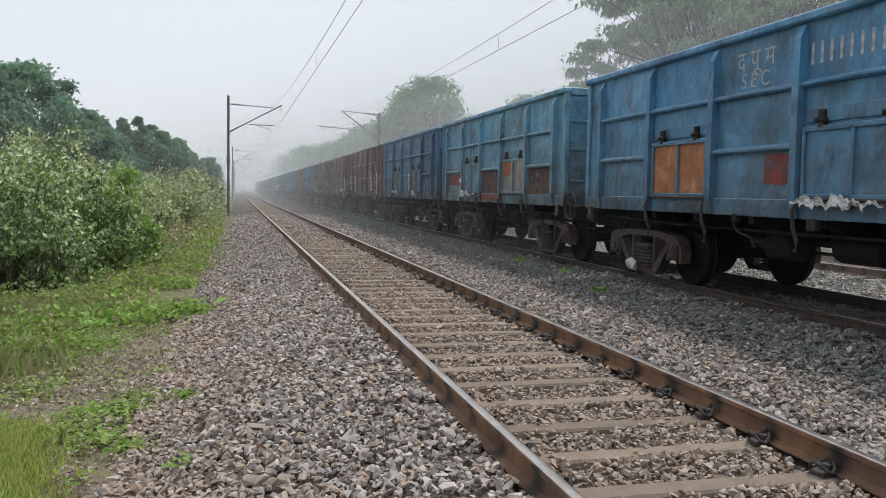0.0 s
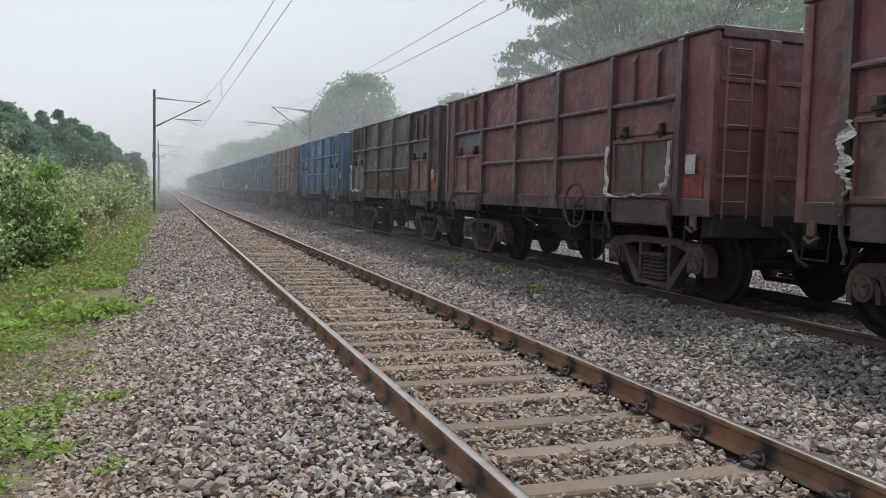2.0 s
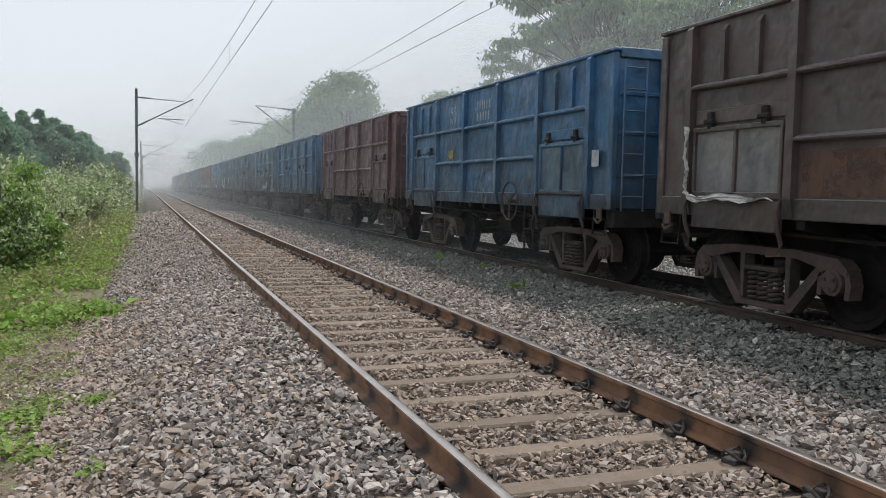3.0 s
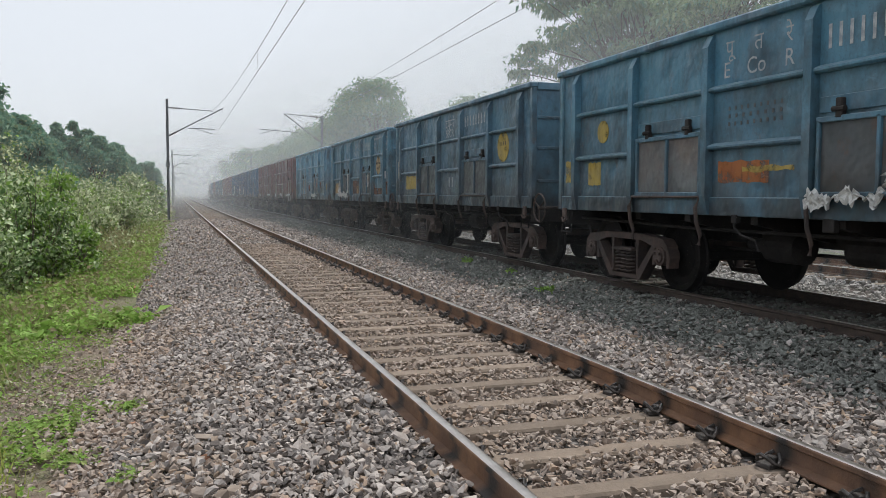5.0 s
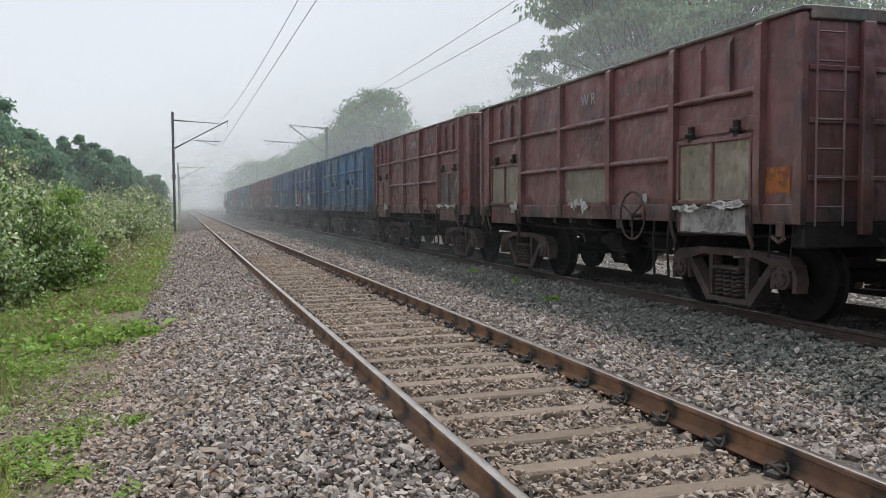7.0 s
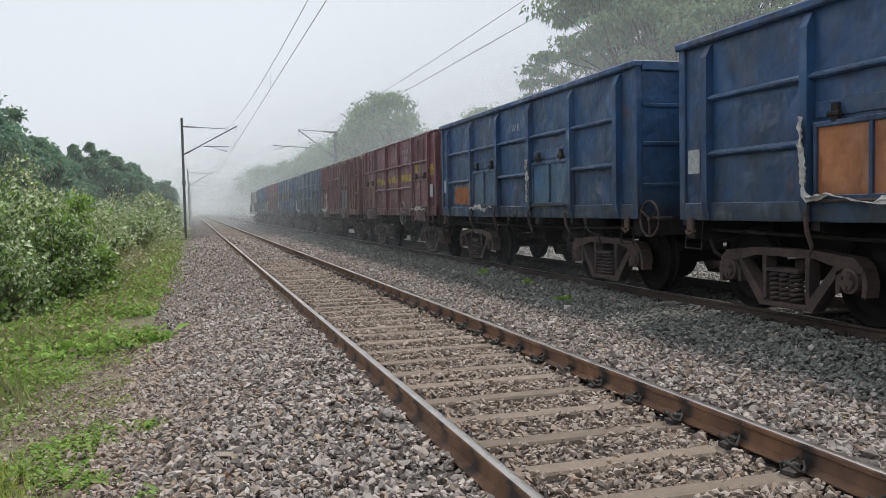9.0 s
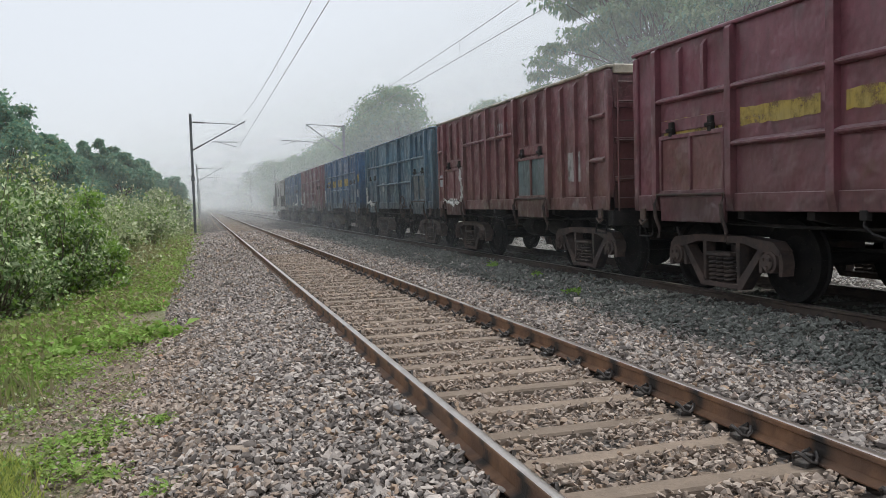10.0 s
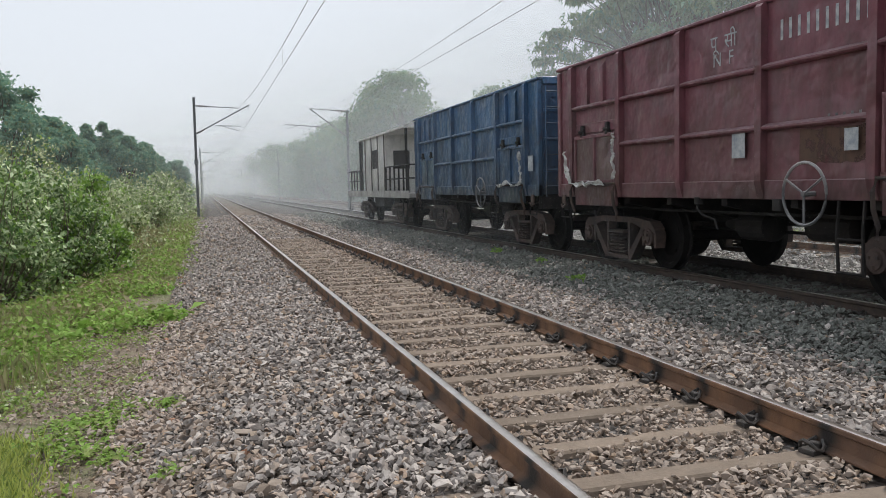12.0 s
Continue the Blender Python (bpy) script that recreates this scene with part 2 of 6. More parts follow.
WIRE = plain("copper_wire", (0.17, 0.17, 0.17), (0.23, 0.23, 0.225), 5, 0.6)
PORCELAIN = plain("brown_porcelain", (0.05, 0.03, 0.025), (0.08, 0.05, 0.04), 5, 0.3)
BARK = plain("bark", (0.085, 0.065, 0.05), (0.13, 0.105, 0.085), 9, 0.95, 0.0, 0.8, 0.02)
TWIG = plain("pale_dry_stem", (0.21, 0.18, 0.14), (0.13, 0.105, 0.08), 9, 0.95)
ROCK = plain("pale_rock", (0.40, 0.37, 0.33), (0.30, 0.27, 0.24), 8, 0.95, 0.0, 0.6, 0.02)


def stone_mat(name, warm=0.0, island=True):
    n = Nodes(name)
    rnd = n.random(island)
    r = n.t.nodes.new("ShaderNodeValToRGB")
    e = r.color_ramp.elements
    e[0].position, e[0].color = 0.0, (0.075, 0.072, 0.072, 1)
    e[1].position, e[1].color = 1.0, (0.60, 0.55, 0.51, 1)
    for q, col in ((0.2, (0.21, 0.197, 0.193)), (0.5, (0.41, 0.38, 0.362)), (0.72, (0.60, 0.55, 0.515)), (0.82, (0.35, 0.265, 0.215)), (0.88, (0.42, 0.31, 0.22)), (0.94, (0.34, 0.33, 0.325))):
        e.new(q).color = (*col, 1)
    n.link(rnd, r.inputs[0])
    c = n.mix(n.ramp(n.noise(26, 4), 0.4, 0.75, 0, 0.45), r.outputs[0], (0.15, 0.14, 0.135))
    c = n.mix(0.16 + 0.26 * warm, c, (0.355, 0.265, 0.195))
    return n.done(c, 0.93, 0.0, n.noise(70, 4), 0.6, 0.006, 0.3)


STONE = stone_mat("ballast_stone")
STONE_WARM = stone_mat("dusty_ballast_stone", 1.4)
# dark grey-green stones: the shade beside and under the train, put into the colour
STONE_SHADE = plain("coal_dusted_ballast", (0.31, 0.315, 0.285), (0.155, 0.163, 0.145), 30, 0.95, 0.0, 0.5, 0.006, "island")
# stones beyond the train: a paler copy with the sunlight in its colour
STONE_SUNLIT = plain("pale_dusty_ballast", (0.56, 0.54, 0.51), (0.42, 0.40, 0.375), 30, 0.95, 0.0, 0.5, 0.006, "island")
STONE_ONE = stone_mat("ballast_stone_single", 0.0, False)


def bed_mat():
    n = Nodes("ballast_bed")
    v = n.t.nodes.new("ShaderNodeTexVoronoi")
    v.inputs["Scale"].default_value = 17
    n.link(n.co, v.inputs["Vector"])
    sep = n.t.nodes.new("ShaderNodeSeparateColor")
    n.link(v.outputs["Color"], sep.inputs[0])
    c = n.mix(sep.outputs[0], (0.085, 0.077, 0.072), (0.27, 0.245, 0.23))
    # near-black rims between the cells: shade down between stones, painted in
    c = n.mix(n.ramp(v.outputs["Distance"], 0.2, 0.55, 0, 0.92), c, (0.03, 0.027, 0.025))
    c = n.mix(n.ramp(n.noise(0.7, 3), 0.4, 0.7, 0, 0.4), c, (0.23, 0.18, 0.15))
    return n.done(c, 0.95, 0.0, v.outputs["Distance"], 1.0, 0.04)


BED = bed_mat()


def soil_mat():
    n = Nodes("verge_soil")
    c = n.mix(n.ramp(n.noise(0.8, 5), 0.4, 0.62), (0.22, 0.17, 0.13), (0.14, 0.18, 0.07))
    c = n.mix(n.ramp(n.noise(9, 4), 0.45, 0.7, 0, 0.6), c, (0.29, 0.235, 0.185))
    c = n.mix(n.ramp(n.noise(40, 3), 0.5, 0.75, 0, 0.5), c, (0.08, 0.08, 0.045))
    return n.done(c, 0.97, 0.0, n.noise(22, 5), 1.0, 0.05)


SOIL = soil_mat()


def leaf_mat(name, a, b, c3, rough=0.55, through=0.25, pale=0.2):
    n = Nodes(name)
    rnd = n.random(True)
    c = n.mix(n.ramp(rnd, pale, 1), a, b)
    c = n.mix(n.ramp(n.noise(1.1, 3), 0.5, 0.72, 0, 0.7), c, c3)
    mat = n.done(c, rough, 0.0, None, spec=0.3)
    tr = n.t.nodes.new("ShaderNodeBsdfTranslucent")
    n.link(c, tr.inputs["Color"])
    mx = n.t.nodes.new("ShaderNodeMixShader")
    mx.inputs[0].default_value = through
    n.link(n.b.outputs[0], mx.inputs[1])
    n.link(tr.outputs[0], mx.inputs[2])
    n.link(mx.outputs[0], n.t.nodes["Material Output"].inputs["Surface"])
    return mat


# the palest shrub leaves have sky highlights put into their colour
LEAF_BUSH = leaf_mat("shrub_leaves", (0.10, 0.18, 0.058), (0.70, 0.78, 0.52), (0.27, 0.40, 0.13), rough=0.42, through=0.22, pale=0.36)
LEAF_DULL = leaf_mat("dusty_shrub_leaves", (0.16, 0.225, 0.095), (0.68, 0.72, 0.48), (0.40, 0.45, 0.20), rough=0.5, through=0.22)
LEAF_BRIGHT = leaf_mat("fresh_leaves", (0.18, 0.32, 0.055), (0.36, 0.52, 0.14), (0.23, 0.40, 0.07), through=0.35)
LEAF_TREE = leaf_mat("tree_leaves", (0.125, 0.26, 0.185), (0.27, 0.42, 0.29), (0.19, 0.36, 0.23), through=0.45)
LEAF_RIGHT = leaf_mat("broad_tree_leaves", (0.15, 0.23, 0.125), (0.31, 0.40, 0.235), (0.20, 0.30, 0.15), through=0.45)
GRASS = leaf_mat("grass_blades", (0.20, 0.28, 0.075), (0.32, 0.39, 0.13), (0.31, 0.34, 0.13), through=0.4)
TUFT = leaf_mat("young_grass", (0.37, 0.43, 0.10), (0.50, 0.55, 0.17), (0.46, 0.46, 0.15), through=0.45)
DRY = leaf_mat("dry_grass", (0.32, 0.27, 0.16), (0.22, 0.23, 0.10), (0.18, 0.23, 0.08), through=0.3)


def haze_mat(name, thick, left, floor, top):
    """Dust hanging in the air: a thin veil that scatters the sky's light. It thins out upwards and away from the line."""
    n = Nodes(name)
    n.b.inputs["Base Color"].default_value = (0.80, 0.80, 0.79, 1)
    sep = n.t.nodes.new("ShaderNodeSeparateXYZ")
    n.link(n.co, sep.inputs[0])
    side = n.ramp(sep.outputs[0], left, left + 6, floor, 1)
    high = n.ramp(sep.outputs[2], 3.5, top, 1, 0)
    puff = n.ramp(n.noise(0.06, 4), 0.3, 0.7, 0.55, 1.0)
    v = puff
    dense = n.ramp(sep.outputs[2], 0.3, 2.2, 1.15, 1)
    for other in (side, high, dense):
        m = n.t.nodes.new("ShaderNodeMath")
        m.operation = "MULTIPLY"
        n.link(v, m.inputs[0])
        n.link(other, m.inputs[1])
        v = m.outputs[0]
    m = n.t.nodes.new("ShaderNodeMath")
    m.operation = "MULTIPLY"
    m.inputs[1].default_value = thick
    n.link(v, m.inputs[0])
    dif, tra, tlu, half = (n.t.nodes.new("ShaderNode" + k) for k in ("BsdfDiffuse", "BsdfTransparent", "BsdfTranslucent", "MixShader"))
    dif.inputs[0].default_value = tlu.inputs[0].default_value = (0.95, 0.985, 1.0, 1)
    half.inputs[0].default_value = 0.5
    n.link(dif.outputs[0], half.inputs[1])
    n.link(tlu.outputs[0], half.inputs[2])
    mx = n.t.nodes.new("ShaderNodeMixShader")
    n.link(m.outputs[0], mx.inputs[0])
    n.link(tra.outputs[0], mx.inputs[1])
    n.link(half.outputs[0], mx.inputs[2])
    n.link(mx.outputs[0], n.t.nodes["Material Output"].inputs["Surface"])
    return n.mat


# ---- mesh helpers ----
def link_mesh(name, bm, mat, parent=None, label=""):
    me = bpy.data.meshes.new(name)
    bm.normal_update()
    bm.to_mesh(me)
    bm.free()
    me.materials.append(mat)
    ob = new(name, me)
    if parent is not None:
        ob.parent = parent
    if label:
        tagged(ob, label)
    return ob


def part(name, bm, mat, parent, label=""):
    return link_mesh(name, bm, mat, parent, label)


def again(ob, parent, m, name=None):
    """Another part on the same mesh."""
    o = new(name or ob.name.split(".")[0], ob.data)
    o.parent, o.matrix_basis = parent, m
    if "label" in ob:
        o["label"] = ob["label"]
    return o


def empty(name):
    return new(name, None)


def box(bm, x0, x1, y0, y1, z0, z1, bevel=0.0):
    vs = [bm.verts.new((x, y, z)) for x in (x0, x1) for y in (y0, y1) for z in (z0, z1)]
    fs = [bm.faces.new([vs[i] for i in f]) for f in ((0, 1, 3, 2), (4, 6, 7, 5), (0, 4, 5, 1), (2, 3, 7, 6), (0, 2, 6, 4), (1, 5, 7, 3))]
    if bevel:
        es = {e for f in fs for e in f.edges}
        bmesh.ops.bevel(bm, geom=list(es), offset=bevel, segments=1, affect="EDGES")
    return bm


def boxed(*a, bevel=0.0):
    return box(bmesh.new(), *a, bevel=bevel)


def prism(bm, profile, axis, a, b):
    """A closed outline drawn in the two other axes, pulled along axis from a to b."""
    def at(p, q):
        return {"x": (q, p[0], p[1]), "y": (p[0], q, p[1]), "z": (p[0], p[1], q)}[axis]
    lo, hi = [bm.verts.new(at(p, a)) for p in profile], [bm.verts.new(at(p, b)) for p in profile]
    n = len(profile)
    for i in range(n):
        bm.faces.new((lo[i], lo[(i + 1) % n], hi[(i + 1) % n], hi[i]))
    bm.faces.new(lo[::-1])
    bm.faces.new(hi)
    bmesh.ops.recalc_face_normals(bm, faces=bm.faces[:])
    return bm


def tube(bm, pts, r, sides=6, r_end=None):
    """A round bar along points."""
    pts = [Vector(p) for p in pts]
    rings = []
    for i, p in enumerate(pts):
        d = (pts[min(i + 1, len(pts) - 1)] - pts[max(i - 1, 0)]).normalized()
        u = d.orthogonal().normalized() if abs(d.z) > 0.99 else d.cross(Vector((0, 0, 1))).normalized()
        v = d.cross(u)
        rr = r if r_end is None else r + (r_end - r) * i / (len(pts) - 1)
        rings.append([bm.verts.new(p + (u * math.cos(2 * math.pi * k / sides) + v * math.sin(2 * math.pi * k / sides)) * rr) for k in range(sides)])
    for a, b in zip(rings, rings[1:]):
        for k in range(sides):
            bm.faces.new((a[k], a[(k + 1) % sides], b[(k + 1) % sides], b[k]))
    bm.faces.new(rings[0][::-1])
    bm.faces.new(rings[-1])
    return bm


def lathe(bm, profile, x_axis=True, steps=28):
    """Turns an outline of (along, radius) round the x axis."""
    rings = [[bm.verts.new((a, r * math.cos(2 * math.pi * k / steps), r * math.sin(2 * math.pi * k / steps))) for k in range(steps)] for a, r in profile]
    for a, b in zip(rings, rings[1:]):
        for k in range(steps):
            bm.faces.new((a[k], b[k], b[(k + 1) % steps], a[(k + 1) % steps]))
    bm.faces.new(rings[0])
    bm.faces.new(rings[-1][::-1])
    bmesh.ops.recalc_face_normals(bm, faces=bm.faces[:])
    return bm


def mesh_np(name, verts, faces, mats, index=None):
    """A mesh out of numpy arrays: verts (n, 3), faces (m, 3 or 4)."""
    me = bpy.data.meshes.new(name)
    k = faces.shape[1]
    me.vertices.add(len(verts))
    me.vertices.foreach_set("co", np.ascontiguousarray(verts, dtype=np.float32).ravel())
    me.loops.add(faces.size)
    me.loops.foreach_set("vertex_index", np.ascontiguousarray(faces, dtype=np.int32).ravel())
    me.polygons.add(len(faces))
    me.polygons.foreach_set("loop_start", np.arange(0, faces.size, k, dtype=np.int32))
    me.polygons.foreach_set("loop_total", np.full(len(faces), k, dtype=np.int32))
    for m in mats:
        me.materials.append(m)
    if index is not None:
        me.polygons.foreach_set("material_index", index.astype(np.int32))
    me.polygons.foreach_set("use_smooth", np.zeros(len(faces), dtype=bool))
    me.update(calc_edges=True)
    return me


rng = np.random.default_rng(7)


def turns(n, tilt=math.pi):
    """n random turns as matrices (n, 3, 3): any heading, tipped up to tilt."""
    a, b, c = rng.uniform(0, 2 * np.pi, n), rng.uniform(-tilt, tilt, n), rng.uniform(-tilt, tilt, n)
    ca, sa, cb, sb, cc, sc = np.cos(a), np.sin(a), np.cos(b), np.sin(b), np.cos(c), np.sin(c)
    z, o = np.zeros(n), np.ones(n)
    ra = np.stack([ca, -sa, z, sa, ca, z, z, z, o], -1).reshape(n, 3, 3)
    rb = np.stack([o, z, z, z, cb, -sb, z, sb, cb], -1).reshape(n, 3, 3)
    rc = np.stack([cc, z, sc, z, o, z, -sc, z, cc], -1).reshape(n, 3, 3)
    return ra @ rb @ rc


LEAF = np.array([(0, 0, 0), (0.32, 0.45, 0.10), (0, 1, -0.06), (-0.32, 0.45, 0.10)])


def oval_leaves(pos, size, tilt=1.1):
    """Broad oval leaves folded along the midrib: verts and quads."""
    n = len(pos)
    a, m, b = (np.array(LEAF[i], float) for i in (0, 1, 2))
    other = np.array(LEAF[3], float)
    shape = np.array([a, a + (m - a) * 0.85, b + (m - b) * 0.7, b, b + (other - b) * 0.7, a + (other - a) * 0.85])
    s = size * rng.uniform(0.6, 1.35, n)
    v = np.einsum("nij,kj->nki", turns(n, tilt), shape) * s[:, None, None] + pos[:, None]
    k = 6 * np.arange(n)[:, None]
    return v.reshape(-1, 3), np.concatenate([k + (0, 1, 2, 3), k + (0, 3, 4, 5)])


def leaves(pos, size, tilt=1.1, droop=0.0):
    """Small folded leaves at the places given: verts and quads."""
    n = len(pos)
    s = size * rng.uniform(0.6, 1.35, n)
    v = np.einsum("nij,kj->nki", turns(n, tilt), LEAF) * s[:, None, None] + pos[:, None]
    if droop:
        v[:, 2, 2] -= droop * s
    return v.reshape(-1, 3), np.arange(4 * n).reshape(n, 4)


def blob(n, centre, radius, shell=0.45):
    """n places in the outer part of an ellipsoid."""
    d = rng.normal(size=(n, 3))
    d /= np.linalg.norm(d, axis=1, keepdims=True)
    return np.array(centre) + d * np.array(radius) * (rng.uniform(shell, 1, n) ** 0.6 * rng.lognormal(0, 0.2, n))[:, None]


# ---- ground ----
def ground_z(x):
    """Height across the line; the top of the rails is 0."""
    return np.interp(x, [-60, -9, -4, -2.4, -1.9, -1.35, -0.5, -0.11, -0.08, 0.08, 0.2, 1.55, 1.66, 1.82, 1.86, 2.3, 3.4, 4.6, 5.2, 5.4, 7.0, 7.2, 8.6, 10.2, 12.8, 14.5, 17, 80],
                     [-1.0, -0.8, -0.62, -0.52, -0.46, -0.22, -0.15, -0.135, -0.18, -0.19, -0.195, -0.195, -0.18, -0.18, -0.135, -0.15, -0.22, -0.15, -0.135, -0.195, -0.195, -0.15, -0.24, -0.2, -0.2, -0.3, -0.8, -1.0])


def sheet(name, xs, ys, lift, rough, mats, sunk=0.0):
    X, Y = np.meshgrid(np.array(xs), np.array(ys), indexing="ij")
    Z = ground_z(X) + lift + rough * (np.sin(X * 2.3 + Y * 0.7) * np.sin(Y * 1.3 - X) * 0.5) - sunk * ((X > -1.7) & (X < 14.2))
    n, m = X.shape
    i = np.arange(n * m).reshape(n, m)
    q = np.stack([i[:-1, :-1], i[1:, :-1], i[1:, 1:], i[:-1, 1:]], -1).reshape(-1, 4)
    return new(name, mesh_np(name, np.stack([X, Y, Z], -1).reshape(-1, 3), q, mats))


far_y = [-300, -60, -15] + list(np.arange(-6, 40, 0.5)) + [40, 50, 65, 85, 110, 150, 220, 400, 900, 2500]
ground = sheet("ground", [-1500, -300, -60, -30, -20, -12] + list(np.arange(-9, 15, 0.5)) + [15, 17, 20, 30, 60, 300, 1500], far_y, -0.03, 0.05, [SOIL], 0.15)
tagged(ground, "bare brown soil and grass beside the railway", "ground", kind="structure")
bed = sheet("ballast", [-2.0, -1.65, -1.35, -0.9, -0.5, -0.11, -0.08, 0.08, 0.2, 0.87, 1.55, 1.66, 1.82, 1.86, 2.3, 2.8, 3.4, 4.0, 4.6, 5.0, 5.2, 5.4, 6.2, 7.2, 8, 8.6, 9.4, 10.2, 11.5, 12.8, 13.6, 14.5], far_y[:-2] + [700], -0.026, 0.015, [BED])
tagged(bed, "grey crushed stone ballast under the tracks", "ballast", kind="structure")


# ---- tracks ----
RAIL = [(-0.068, -0.156), (0.068, -0.156), (0.068, -0.146), (0.012, -0.126), (0.009, -0.05), (0.0335, -0.036), (0.0335, -0.013), (0.029, -0.005), (0.018, -0.001), (0.0, 0.0),
        (-0.018, -0.001), (-0.029, -0.005), (-0.0335, -0.013), (-0.0335, -0.036), (-0.009, -0.05), (-0.012, -0.126), (-0.068, -0.146)]


def rail(parent, x, mat):
    ob = part("rail", prism(bmesh.new(), RAIL, "y", -60, 700), mat, parent, "rusty steel rail with a bright worn head")
    ob.data.materials.append(POLISHED)
    for f in ob.data.polygons:
        if abs(f.normal.y) < 0.5 and f.center.z > -0.0035:
            f.material_index = 1
    ob.location.x = x
    return ob


def clip_mesh():
    bm = bmesh.new()
    ring = [(0.065 * math.cos(a) * 0.9, 0.065 * math.sin(a), 0.042 + 0.028 * math.cos(a * 2)) for a in np.linspace(0.2, 5.9, 11)]
    tube(bm, ring, 0.0115, 5)
    box(bm, -0.05, 0.035, -0.05, 0.05, -0.012, 0.016, 0.004)
    box(bm, 0.01, 0.05, -0.03, 0.03, 0.0, 0.05, 0.006)
    me = bpy.data.meshes.new("rail_clip")
    bm.to_mesh(me)
    bm.free()
    me.materials.append(CLIP)
    return me


CLIP_MESH = clip_mesh()


def sleeper_mesh():
    bm = bmesh.new()
    prism(bm, [(-0.125, -0.2), (0.125, -0.2), (0.088, -0.004), (0.074, 0.012), (-0.074, 0.012), (-0.088, -0.004)], "x", -1.37, 1.37)
    me = bpy.data.meshes.new("sleeper")
    bm.to_mesh(me)
    bm.free()
    me.materials.append(SLEEPER)
    return me


SLEEPER_MESH = sleeper_mesh()
PITCH = 0.5975


def track(name, left, label, near, clips_to, rail_mat, sleeper_mat):
    t = tagged(empty(name), label, "railway track", kind="structure")
    rail(t, left, rail_mat)
    rail(t, left + 1.743, rail_mat)
    mesh = SLEEPER_MESH if sleeper_mat is SLEEPER else SLEEPER_MESH.copy()
    mesh.materials[0] = sleeper_mat
    far = []
    for k in range(-24, 900):
        y = PITCH * k
        z = -0.182 + 0.006 * math.sin(k * 5.1)
        if y < near:
            s = new("sleeper", mesh)
            s.parent, s.matrix_basis = t, pose(left + 0.8715 + 0.01 * math.sin(k * 3.3), y, z, 0, 0, 0.5 * math.sin(k * 7.7))
        elif y < 420:
            far.append(y)
        if -1.5 < y < clips_to:
            for x, turn in ((left + 0.10, 180), (left + 1.643, 0)) if left < 5 else ((left - 0.10, 0), (left + 0.10, 180)):
                c = new("rail_clip", CLIP_MESH)
                c.parent, c.matrix_basis = t, pose(x, y + 0.012 * math.sin(k * 2.9 + x), -0.158, 0, 0, turn + 12 * math.sin(k * 4.3 + x))
    base = np.array([v.co for v in SLEEPER_MESH.vertices])
    quads = [(0, 1, 7, 6), (1, 2, 8, 7), (2, 3, 9, 8), (3, 4, 10, 9), (4, 5, 11, 10)]
    V = np.concatenate([base + (left + 0.8715, y, -0.182) for y in far])
    F = np.concatenate([np.array(quads) + len(base) * i for i in range(len(far))])
    rest = new("sleepers", mesh_np("sleepers", V, F, [sleeper_mat]))
    rest.parent = t
    tagged(rest, kind="stuff")
    return t


track("railway_track", 0.0, "empty railway track with rusty rails on dusty concrete sleepers", 60, 26, RUSTY, SLEEPER)
track("railway_track", 5.30, "railway track under the passing goods train", 40, 24, SHADED_RAIL, SHADED_SLEEPER)
track("railway_track", 10.6, "further railway track beyond the goods train", 25, 0, RUSTY, SLEEPER)


# ---- goods wagons: local y = 0 at the tail end, the head end at -LEN ----
LEN, HALF, AXIS = 9.784, 1.6, 6.17
BASE_PAINT = PAINTS["blue"]
POSTS = [-0.64 - 1.7 * i for i in range(6)]


def wheelset_bm():
    bm = bmesh.new()
    for s in (-1, 1):
        prof = [(0.76, 0.10), (0.78, 0.16), (0.80, 0.30), (0.775, 0.41), (0.77, 0.53), (0.80, 0.535), (0.815, 0.505), (0.905, 0.497), (0.91, 0.43), (0.86, 0.40), (0.85, 0.30), (0.90, 0.17), (0.93, 0.10)]
        lathe(bm, [(s * a, r) for a, r in prof], steps=24)
        for k in range(5):
            a = 2 * math.pi * k / 5 + 0.3
            box(bm, s * 0.86 - 0.006, s * 0.86 + 0.006, 0.26 * math.cos(a) - 0.03, 0.26 * math.cos(a) + 0.03, 0.26 * math.sin(a) - 0.03, 0.26 * math.sin(a) + 0.03)
    lathe(bm, [(-1.02, 0.06), (-0.95, 0.085), (0.95, 0.085), (1.02, 0.06)], steps=12)
    return bm


